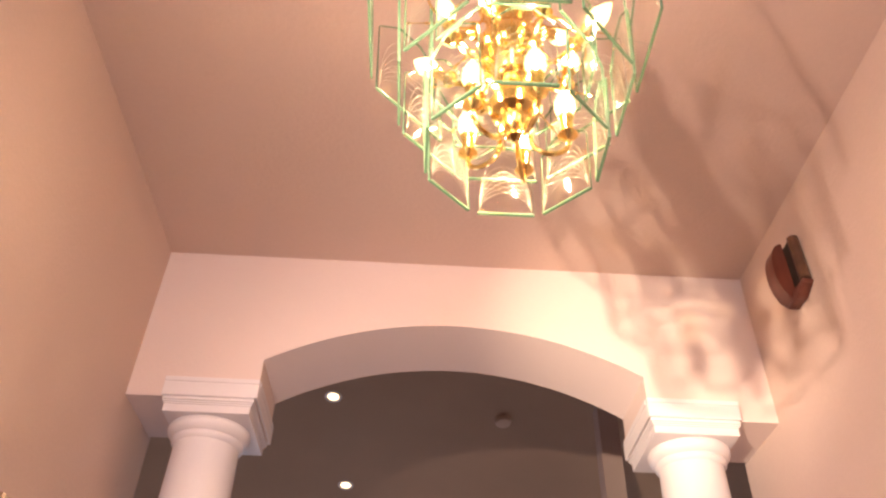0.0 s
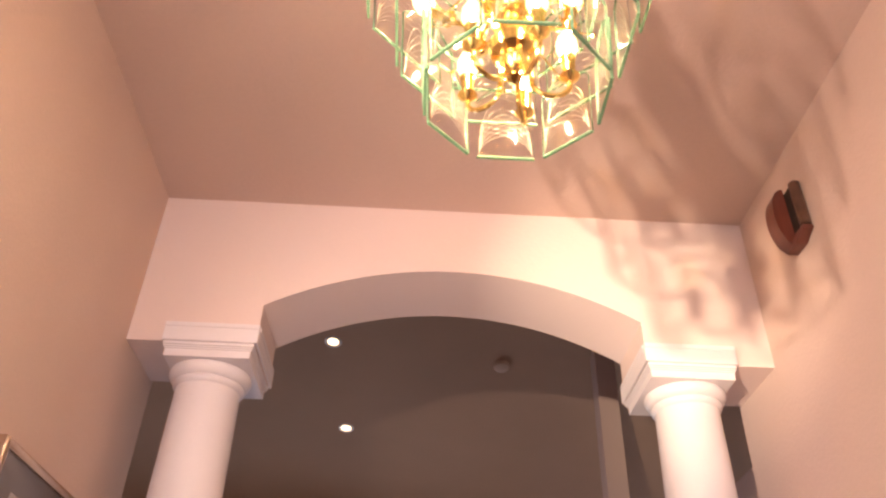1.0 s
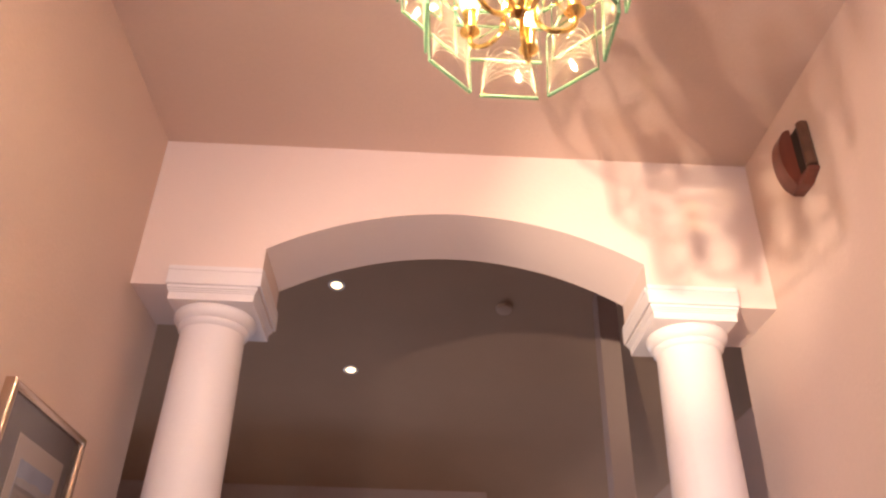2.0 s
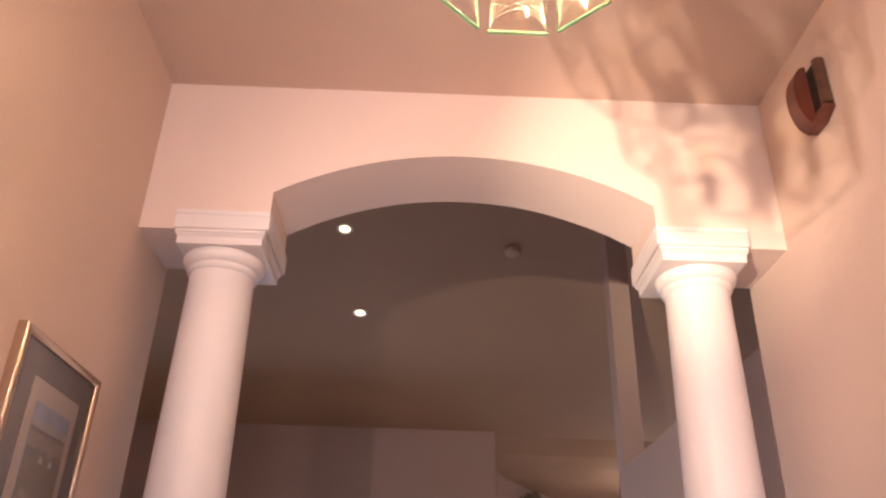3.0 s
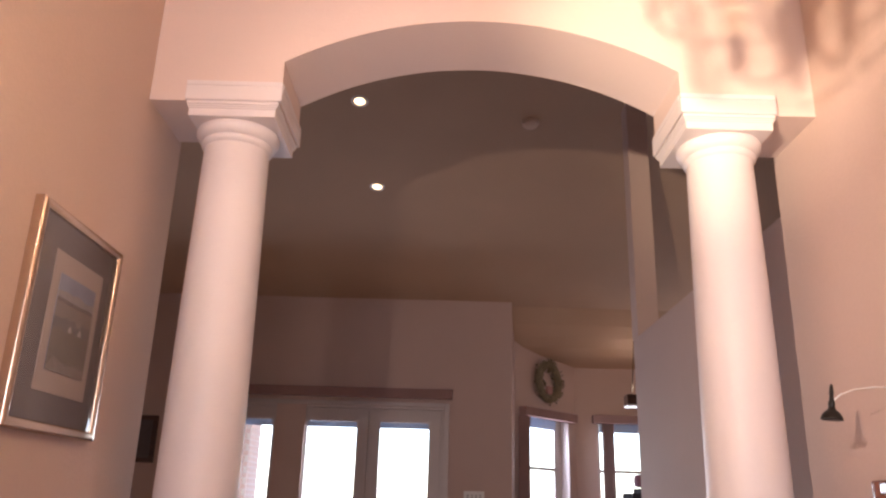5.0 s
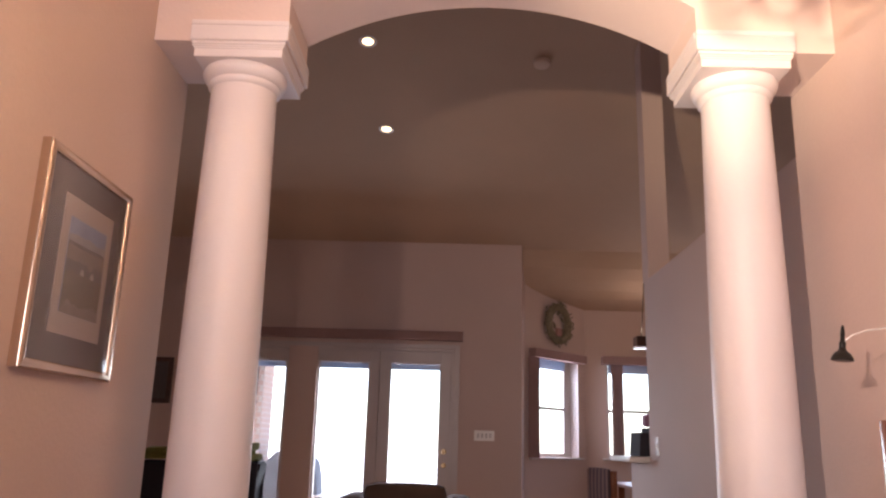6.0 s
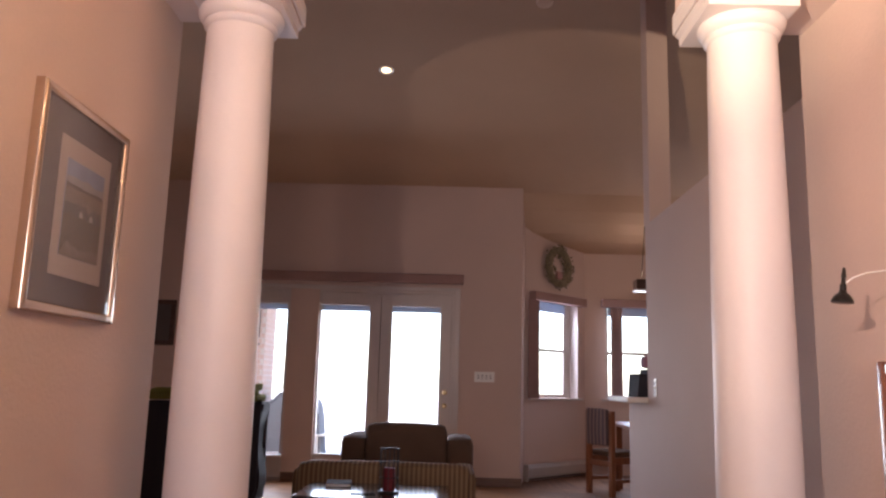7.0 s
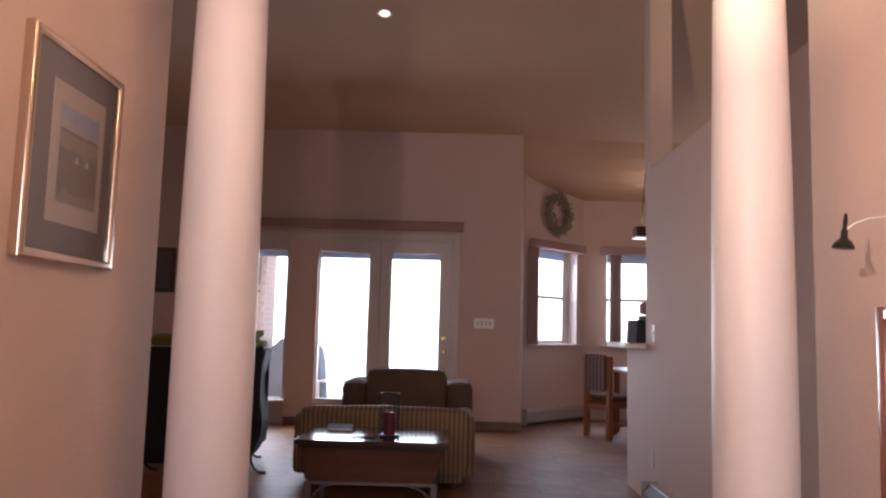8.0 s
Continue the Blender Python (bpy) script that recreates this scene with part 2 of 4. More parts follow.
def lathe(profile, seg=32, m=None, bm=None):
    """A turned shape from (radius, height) pairs."""
    bm = bm or bmesh.new()
    rings = []
    for r, z in profile:
        rings.append([bm.verts.new((r * math.cos(a), r * math.sin(a), z)) for a in (2 * math.pi * i / seg for i in range(seg))])
    for a, b in zip(rings, rings[1:]):
        for i in range(seg):
            bm.faces.new((a[i], a[(i + 1) % seg], b[(i + 1) % seg], b[i]))
    bm.faces.new(rings[0][::-1])
    bm.faces.new(rings[-1])
    if m is not None:
        bmesh.ops.transform(bm, matrix=m, verts=[v for r in rings for v in r])
    return bm


def tube(points, radius, seg=8, bm=None, taper=1.0):
    """A round rod through points."""
    bm = bm or bmesh.new()
    pts = [Vector(p) for p in points]
    rings, up = [], Vector((0.13, 0.27, 0.95))
    for i, p in enumerate(pts):
        d = (pts[min(i + 1, len(pts) - 1)] - pts[max(i - 1, 0)]).normalized()
        s = d.cross(up)
        s = s.normalized() if s.length > 1e-4 else d.orthogonal().normalized()
        q = d.cross(s).normalized()
        r = radius * (1 + (taper - 1) * i / max(1, len(pts) - 1))
        rings.append([bm.verts.new(p + r * (math.cos(a) * s + math.sin(a) * q)) for a in (2 * math.pi * k / seg for k in range(seg))])
    for a, b in zip(rings, rings[1:]):
        for k in range(seg):
            bm.faces.new((a[k], a[(k + 1) % seg], b[(k + 1) % seg], b[k]))
    bm.faces.new(rings[0][::-1])
    bm.faces.new(rings[-1])
    return bm


def prism(outline, lo, hi, axis="y", bm=None):
    """A flat outline of (u, v) pairs drawn out along an axis: x takes (y, z), y takes (x, z), z takes (x, y)."""
    bm = bm or bmesh.new()
    put = {"x": lambda u, v, w: (w, u, v), "y": lambda u, v, w: (u, w, v), "z": lambda u, v, w: (u, v, w)}[axis]
    a = [bm.verts.new(put(u, v, lo)) for u, v in outline]
    b = [bm.verts.new(put(u, v, hi)) for u, v in outline]
    n = len(a)
    for i in range(n):
        bm.faces.new((a[i], a[(i + 1) % n], b[(i + 1) % n], b[i]))
    bm.faces.new(a[::-1])
    bm.faces.new(b)
    return bm


def soft(bm, levels=2, m=None):
    """Rounds a coarse shape off, as stuffing does."""
    for _ in range(levels):
        bmesh.ops.subdivide_edges(bm, edges=list(bm.edges), cuts=1, use_grid_fill=True)
        bmesh.ops.smooth_vert(bm, verts=list(bm.verts), factor=0.5, use_axis_x=True, use_axis_y=True, use_axis_z=True)
    return bm


def cushion(lo, hi, bulge=0.03, seed=0):
    """A stuffed block with rounded, slightly uneven sides."""
    bm = box(lo, hi, min(Vector(hi) - Vector(lo)) * 0.3)
    bmesh.ops.subdivide_edges(bm, edges=list(bm.edges), cuts=2, use_grid_fill=True)
    c, h = (Vector(lo) + Vector(hi)) / 2, (Vector(hi) - Vector(lo)) / 2
    for v in bm.verts:
        d = Vector([(v.co[i] - c[i]) / h[i] for i in range(3)])
        k = (1 - d.x * d.x * 0.8) * (1 - d.y * d.y * 0.8) * (1 - d.z * d.z * 0.8)
        big = max(range(3), key=lambda i: abs(d[i]))
        v.co[big] += math.copysign(bulge * max(0, k) * 4, d[big]) + 0.006 * noise.noise(v.co * 6 + Vector((seed, 0, 0)))
    return bm


def structure(name, bm, mat, label, category):
    return tagged(finish(name, bm, mat), label, category, kind="structure")


# ---- the entry: walls, ceiling, arch ----
XL, XR, Y1, Y2, ZC, ZB = -1.029, 1.247, 2.37, 2.717, 3.036, 2.402
FAR, XP, PT = 9.01, 1.36, 2.265
YB = 2.697

structure("floor", box((-4.7, -4.2, -0.15), (4.7, 12, 0.0)), FLOOR, "brown varnished wooden floor with a dull sheen", "floor")
structure("wall_left", box((XL - 0.12, -0.5, 0), (XL, Y2, ZC)), WALL, "beige lightly textured painted entry wall", "wall")
structure("wall_right", box((XR, -4.0, 0), (XP - 0.002, Y2, ZC)), WALL, "beige lightly textured painted entry wall with a chime", "wall")
structure("wall_behind", box((-4.6, -4.15, 0), (4.6, -4.0, 4.8)), WALL, "plain beige wall behind the entry", "wall")
structure("ceiling", box((-4.6, -4.0, ZC), (4.6, Y1 + 0.1, ZC + 0.12)), CEIL, "flat beige painted entry ceiling", "ceiling")

AL, AR, ZS, RISE = -0.58, 0.79, 2.563, 0.184
half = (AR - AL) / 2
RAD = (half * half + RISE * RISE) / (2 * RISE)
arc = []
for i in range(49):
    x = AL + (AR - AL) * i / 48
    dx = x - (AL + AR) / 2
    arc.append((x, ZS + RISE - RAD + math.sqrt(RAD * RAD - dx * dx)))
outline = [(XL, ZB), (AL, ZB)] + arc + [(AR, ZB), (XR, ZB), (XR, ZC), (XL, ZC)]
bm = bmesh.new()
put = []
for w in (Y1, YB):
    put.append([bm.verts.new((u, w, v)) for u, v in outline])
n = len(outline)
for i in range(n):
    bm.faces.new((put[0][i], put[0][(i + 1) % n], put[1][(i + 1) % n], put[1][i]))
for side in put:
    # strips over the arch, then the two blocks beside it
    top = [bm.verts.new((u, side[0].co.y, ZC)) for u, v in arc]
    for i in range(len(arc) - 1):
        bm.faces.new((side[2 + i], side[3 + i], top[i + 1], top[i]))
    bm.faces.new((side[0], side[1], side[2], top[0], side[n - 1]))
    bm.faces.new((side[n - 3], side[n - 2], top[-1], side[n - 5], side[n - 4]))
bmesh.ops.remove_doubles(bm, verts=bm.verts, dist=0.0005)
structure("wall_arch", bm, BEAM, "pale beige beam wall with a wide shallow arch", "arch wall")
structure("wall_over_arch", box((-4.6, 2.6, ZC + 0.002), (4.6, Y2 - 0.003, 4.85)), WALL, "beige wall high above the arch", "wall")
structure("wall_front_left", box((-4.6, 2.6, 0), (XL - 0.122, Y2 - 0.003, ZC)), WALL, "beige wall beside the entry", "wall")
structure("wall_front_right", box((XP, 2.6, 0), (4.6, Y2 - 0.003, ZC)), WALL, "beige wall beside the entry", "wall")

# ---- the great room ----
SLOPE = -0.187
def vault(y):
    return 3.43 + SLOPE * (y - FAR)

structure("vaulted_ceiling", prism([(2.6, vault(2.6)), (FAR + 0.12, vault(FAR + 0.12)), (FAR + 0.12, vault(FAR) + 0.12), (2.6, vault(2.6) + 0.14)], -4.6, 4.6, "x"), VAULT,
          "sloping beige vaulted ceiling with downlights", "ceiling")
structure("nook_ceiling", prism([(FAR + 0.121, 3.4075), (9.32, 3.24), (9.5, 3.13), (9.72, 3.04), (10.0, 2.985), (10.6, 2.93), (11.4, 2.88), (11.4, 3.0), (10.0, 3.12), (9.5, 3.3), (FAR + 0.121, 3.55)], 0.7, 4.6, "x"), VAULT, "coved beige ceiling over the dining nook", "ceiling")
structure("wall_west", box((-4.72, -4.15, 0), (-4.602, 9.13, 4.85)), WALL, "plain beige side wall of the living room", "wall")
structure("wall_east", box((4.602, -4.15, 0), (4.72, 11.4, 4.85)), WALL, "plain beige side wall of the kitchen", "wall")
DX0, DX1, DZ = -2.66, 0.035, 2.165
bm = box((-4.6, FAR, 0), (DX0, FAR + 0.12, 3.44))
add_box(bm, (DX1, FAR, 0), (0.81, FAR + 0.12, 3.44))
add_box(bm, (DX0, FAR, DZ), (DX1, FAR + 0.12, 3.44))
prism([(0.7, FAR + 0.1), (0.81, FAR + 0.1), (0.9, 9.63), (0.8, 9.76), (0.7, 9.7)], 0, 3.45, "z", bm)
prism([(-1.872, FAR - 0.014), (-1.54, FAR - 0.014), (-1.54, FAR + 0.008), (-1.872, FAR + 0.008)], 0, 2.164, "z", bm)
structure("wall_far", bm, WALL, "mauve-beige wall round the patio doors", "wall")
structure("baseboard", box((-1.874, FAR - 0.026, 0), (-1.538, FAR - 0.0145, 0.1), 0.003), SKIRT, "low brown wooden baseboard of the pier", "baseboard")
structure("baseboard", box((0.04, FAR - 0.014, 0), (0.822, FAR, 0.1), 0.003), SKIRT, "low brown wooden baseboard", "baseboard")

# bay of the dining nook: a slanted wall and a straight one, each with a window
P0, P1 = Vector((0.90, 9.61, 0)), Vector((1.80, 10.57, 0))
def holed(length, z0, z1, a, b, c, d, t=0.12):
    """A wall of that length with one opening from a to b and c to d, in its own axes."""
    bm = box((0, 0, z0), (a, t, z1))
    add_box(bm, (b, 0, z0), (length, t, z1))
    add_box(bm, (a, 0, z0), (b, t, c))
    add_box(bm, (a, 0, d), (b, t, z1))
    return bm

slant = (P1 - P0).length
turn = math.degrees(math.atan2(P1.y - P0.y, P1.x - P0.x))
SLANT = pose(P0.x, P0.y, 0, 0, 0, turn)
STRAIGHT = pose(P1.x, P1.y, 0)
W1 = (0.14, 1.145, 0.98, 2.24)
W2 = (0.28, 1.5, 0.98, 2.255)
ob = structure("wall_bay", holed(slant, 0, 3.3, *W1, 0.2), WALL, "slanted beige bay wall with a window and wreath", "wall")
ob.matrix_basis = SLANT
ob = structure("wall_bay_back", holed(2.85, 0, 3.1, *W2), WALL, "beige bay wall with a sash window", "wall")
ob.matrix_basis = STRAIGHT


# partition to the kitchen, with a post up to the ceiling and a low bar at its end
structure("wall_partition", box((XP, Y2, 0), (XP + 0.11, 5.47, PT)), WALL, "grey-beige partition wall with a level top", "wall")
structure("wall_post", box((XP, 5.34, PT + 0.001), (XP + 0.15, 5.5, 4.25)), WALL, "beige wall post rising from the partition", "wall")
structure("wall_bar", box((XP, 5.471, 0), (XP + 0.11, 6.04, 1.02)), WALL, "low beige wall under the bar counter", "wall")

# ---- columns ----
CY = 2.52
def column(x):
    c = thing("column", "white glossy round column with a turned capital", "column", pose(x, CY, 0), "columns under the arch")
    prof = [(0.127, 0.12)] + [(0.128 - 0.016 * max(0, (k / 20 - 0.35) / 0.65) ** 1.6, 0.12 + 2.155 * k / 20) for k in range(1, 21)]
    part("shaft", lathe(prof, 64), TRIM, c, smooth=True)
    part("neck", lathe([(0.113, 2.275), (0.117, 2.278), (0.123, 2.285), (0.124, 2.293), (0.121, 2.3)], 64), TRIM, c, smooth=True)
    part("echinus", lathe([(0.121, 2.3), (0.128, 2.303), (0.137, 2.312), (0.143, 2.324), (0.144, 2.334), (0.14, 2.343), (0.13, 2.346)], 64), TRIM, c, smooth=True)
    part("base", lathe([(0.16, 0.05), (0.17, 0.06), (0.17, 0.085), (0.15, 0.1), (0.14, 0.12), (0.127, 0.121)], 64), TRIM, c, smooth=True)
    part("plinth", box((-0.18, -0.18, 0), (0.18, 0.18, 0.05), 0.004), TRIM, c)
    near, back = Y1 - CY, YB - CY
    inner = 1 if x < 0 else -1
    reach = (AL + 0.007 - x) if x < 0 else (x - AR + 0.007)
    def slab(bm, u0, u1, proud, z0, z1, bevel):
        """A moulding course, proud of the beam before and behind."""
        l, r = sorted((inner * u0, inner * u1))
        add_box(bm, (l, near - proud, z0), (r, back + proud, z1), bevel)
    # a curved lower course in thin steps, then a fillet
    bm = bmesh.new()
    for z0, z1, out in ((2.346, 2.374, 0.0), (2.3742, 2.38, 0.003), (2.3802, 2.386, 0.007)):
        slab(bm, -0.138 - out, 0.158 + out, 0.001 + out, z0, z1, 0.0015)
    part("abacus", bm, TRIM, c)
    bm = bmesh.new()
    slab(bm, -0.145, 0.168, 0.012, 2.3865, 2.398, 0.002)
    part("fillet", bm, TRIM, c)
    # the wide upper band runs round the front, the inner side and the back of the beam
    for name, z0, z1, proud in (("cap_moulding", 2.3985, 2.452, 0.02), ("cap_lip", 2.4521, 2.47, 0.0215)):
        bm = bmesh.new()
        for y0, y1 in ((near - proud, near - 0.001), (back + 0.001, back + proud)):
            l, r = sorted((inner * -0.15, inner * reach))
            add_box(bm, (l, y0, z0), (r, y1, z1), 0.003)
        l, r = sorted((inner * (reach - 0.006), inner * (reach + (0.002 if name == "cap_lip" else 0))))
        add_box(bm, (l, near - 0.0005, z0), (r, back + 0.0005, z1))
        part(name, bm, TRIM, c)
    return c

column(-0.752)
column(0.959)


# ---- chandelier ----
ch = thing("chandelier", "lit brass chandelier with tiers of etched clear glass sheets", "chandelier", pose(0.117, 0.755, 0))
part("rod", tube([(0, 0, 2.1), (0, 0, 3.0)], 0.012, 12), BRASS, ch)
part("ceiling_canopy", lathe([(0.012, 2.97), (0.03, 2.975), (0.055, 2.995), (0.062, 3.02), (0.062, 3.03)], 32), BRASS, ch, smooth=True)
part("lower_hub", lathe([(0.004, 2.005), (0.012, 2.01), (0.008, 2.02), (0.02, 2.03), (0.026, 2.045), (0.018, 2.055), (0.036, 2.065), (0.04, 2.085), (0.03, 2.1),
                         (0.02, 2.11), (0.024, 2.16), (0.016, 2.2)], 24), BRASS, ch, smooth=True)
part("upper_hub", lathe([(0.016, 2.13), (0.034, 2.14), (0.03, 2.16), (0.044, 2.18), (0.056, 2.215), (0.058, 2.24), (0.048, 2.265), (0.04, 2.275), (0.044, 2.35), (0.056, 2.37), (0.05, 2.39), (0.03, 2.42), (0.05, 2.45), (0.045, 2.5), (0.016, 2.52)], 24), BRASS, ch, smooth=True)


def panel(parent, r, angle, z0, h, w, lean, fans):
    """One hanging sheet of bevelled glass, clipped at its corners, with a frosted fan."""
    m = pose(0, 0, 0, 0, 0, math.degrees(angle)) @ pose(r, 0, z0, 0, lean, 0)
    t, c = 0.002, w * 0.16
    front = [(-w / 2, 0), (w / 2, 0), (w / 2, h - 2 * c), (w / 2 - 2 * c, h), (-w / 2 + 2 * c, h), (-w / 2, h - 2 * c)]
    p = part("glass_panel", prism(front, -t, t, "x"), CHGLASS, parent)
    p.matrix_basis = m
    edge = bmesh.new()
    for (a, b), (a2, b2) in zip(front, front[1:] + front[:1]):
        v = [edge.verts.new(q) for q in ((-t - 0.0004, a, b), (-t - 0.0004, a2, b2), (t + 0.0004, a2, b2), (t + 0.0004, a, b))]
        edge.faces.new(v)
    # the ground bevel along the lower edge
    for q in (-t - 0.0006, t + 0.0006):
        edge.faces.new([edge.verts.new(v) for v in ((q, -w / 2, 0), (q, w / 2, 0), (q, w / 2 - 0.003, 0.0032), (q, -w / 2 + 0.003, 0.0032))])
    part("edge", edge, GREENEDGE, p, "pale green polished glass edge")
    et = bmesh.new()
    def line(pts, wd):
        """A ground line as a thin strip on the inner face."""
        for (a, b), (a2, b2) in zip(pts, pts[1:]):
            dx, dy = a2 - a, b2 - b
            n = math.hypot(dx, dy) or 1
            ox, oy = -dy / n * wd, dx / n * wd
            et.faces.new([et.verts.new((-t - 0.0008, u, v)) for u, v in ((a - ox, b - oy), (a2 - ox, b2 - oy), (a2 + ox, b2 + oy), (a + ox, b + oy))])
    # two sprays that rise from the lower corners and cross in the middle
    for s in (-1, 1):
        for j in range(fans):
            f = j / (fans - 1)
            reach, rise = w * (0.3 + 0.62 * f), h * (0.72 - 0.4 * f)
            pts = []
            for i in range(10):
                q = math.pi / 2 * i / 9
                pts.append((s * (w / 2 - 0.004 - reach * (1 - math.cos(q))), 0.006 + rise * math.sin(q)))
            line(pts, 0.00034)
    part("etching", et, ETCH, p, "frosted etched fan lines")
    return p


TIERS = [(0.135, 1.97, 0.17, 3, 8, 0.85), (0.135, 2.165, 0.15, 2, 8, 0.85), (0.185, 2.1, 0.22, 3, 8, 0.86), (0.245, 2.25, 0.27, 4, 8, 0.88)]
for r, z0, h, lean, count, fill in TIERS:
    w = 2 * r * math.tan(math.pi / count) * fill
    for i in range(count):
        a = math.pi / 2 + 2 * math.pi * i / count
        panel(ch, r, a, z0, h, w, lean if i % 2 else lean + 0.4, 7)
        # a thin rod with beads that carries the sheet by its top
        ca, sa, top = math.cos(a), math.sin(a), z0 + h * 0.9
        rod = part("hanger_rod", tube([(0.03 * ca, 0.03 * sa, top + 0.02), (r * 0.99 * ca, r * 0.99 * sa, top)], 0.0013, 6), BRASS, ch)
        for q in (0.55, 0.8, 0.97):
            part("bead", lathe([(0.0006, -0.005), (0.0028, -0.002), (0.0028, 0.002), (0.0006, 0.005)], 8, pose(r * q * ca, r * q * sa, top + 0.02 * (1 - q), 0, 0, math.degrees(a)) @ pose(0, 0, 0, 0, 90, 0)), BRASS, rod)


def candle(angle, r, z, hub, out=0, deep=False):
    """An S-shaped arm with a fluted candle cup and a lit flame bulb."""
    ca, sa = math.cos(angle), math.sin(angle)
    if deep:
        # falls from the hub, turns in a U and rises into the cup
        mid, hw, low = (r + 0.026) / 2, (r - 0.026) / 2, z - 0.016
        prof = [(0.022, hub), (0.026, low + 0.02)] + [(mid - hw * math.cos(q), low - hw * 0.95 * math.sin(q)) for q in (math.pi * i / 12 for i in range(13))] + [(r, z - 0.008)]
    else:
        prof = [(0.02 + (r - 0.02) * u, hub + (z - hub) * u - 0.05 * math.sin(math.pi * u ** 0.9)) for u in (i / 12 for i in range(13))]
    pts = [(rr * ca, rr * sa, zz) for rr, zz in prof]
    arm = part("arm", tube(pts, 0.0042, 8), BRASS, ch, smooth=True)
    m = pose(r * ca, r * sa, z) @ pose(0, 0, 0, 0, 0, math.degrees(angle)) @ pose(0, 0, 0, 0, out, 0)
    part("candle_cup", lathe([(0.004, -0.012), (0.009, -0.008), (0.016, 0.0), (0.011, 0.004), (0.0095, 0.006), (0.011, 0.038), (0.013, 0.041)], 16, m), BRASS, arm, smooth=True)
    part("bulb", lathe([(0.007, 0.041), (0.0125, 0.05), (0.0175, 0.064), (0.0165, 0.08), (0.01, 0.097), (0.0035, 0.109), (0.0008, 0.114)], 16, m), GLOWBULB, arm, "glowing clear flame bulb", smooth=True)
    part("filament", lathe([(0.001, 0.058), (0.0032, 0.062), (0.0032, 0.078), (0.001, 0.082)], 8, m), FILAMENT if z < 2.1 else DIMMER, arm, "white-hot filament")

for k in range(5):
    candle(radians(72 * k), 0.085, 2.022, 2.085, deep=True)
for k in range(8):
    candle(radians(45 * k + 22), 0.11, 2.2, 2.24, 40 if k % 2 else 12)
for k in range(4):
    candle(radians(90 * k + 40), 0.09, 2.38, 2.4, 55)
for k in range(4):
    a = radians(90 * k + 20)
    pts = [((0.05 + 0.055 * (1 - math.cos(q))) * math.cos(a), (0.05 + 0.055 * (1 - math.cos(q))) * math.sin(a), 2.32 + 0.075 * math.sin(q)) for q in (2 * math.pi * i / 24 for i in range(25))]
    part("scroll", tube(pts, 0.0025, 6), BRASS, ch)


# ---- things on the entry walls ----
def chime():
    c = thing("door_chime", "mahogany half-round door chime with a brown bar on the wall", "door chime", pose(XR, 1.972, 2.768))
    out = [(-0.022, 0.122)] + [(-0.022 - 0.056 * math.sin(q), 0.122 * math.cos(q)) for q in (math.pi * i / 20 for i in range(1, 20))] + [(-0.022, -0.122)]
    bm = prism(out, 0.0, 0.06, "y")
    bmesh.ops.bevel(bm, geom=list(bm.edges), offset=0.003, segments=2, affect="EDGES")
    part("front_shell", bm, MAHOGANY, c)
    part("slot", box((-0.0215, -0.045, -0.11), (-0.0125, 0.055, 0.098)), RECESS, c, "near-black strip for the shaded slot")
    part("back_bar", box((-0.012, -0.06, -0.085), (0.0, 0.05, 0.1), 0.004), MAHOGANY, c)
    part("tube_bar", lathe([(0.016, -0.09), (0.019, -0.087), (0.019, 0.086), (0.015, 0.09)], 16, pose(-0.02, -0.07, 0)), DARKWOOD, c, "dark brown rounded bar", smooth=True)
    wedge = prism([(0.055, -0.124), (-0.02, -0.128), (-0.078, -0.104), (-0.084, -0.094), (-0.03, -0.092), (0.055, -0.11)], -0.04, -0.001, "x")
    bmesh.ops.bevel(wedge, geom=list(wedge.edges), offset=0.003, segments=2, affect="EDGES")
    part("lower_shell", wedge, MAHOGANY, c)

chime()


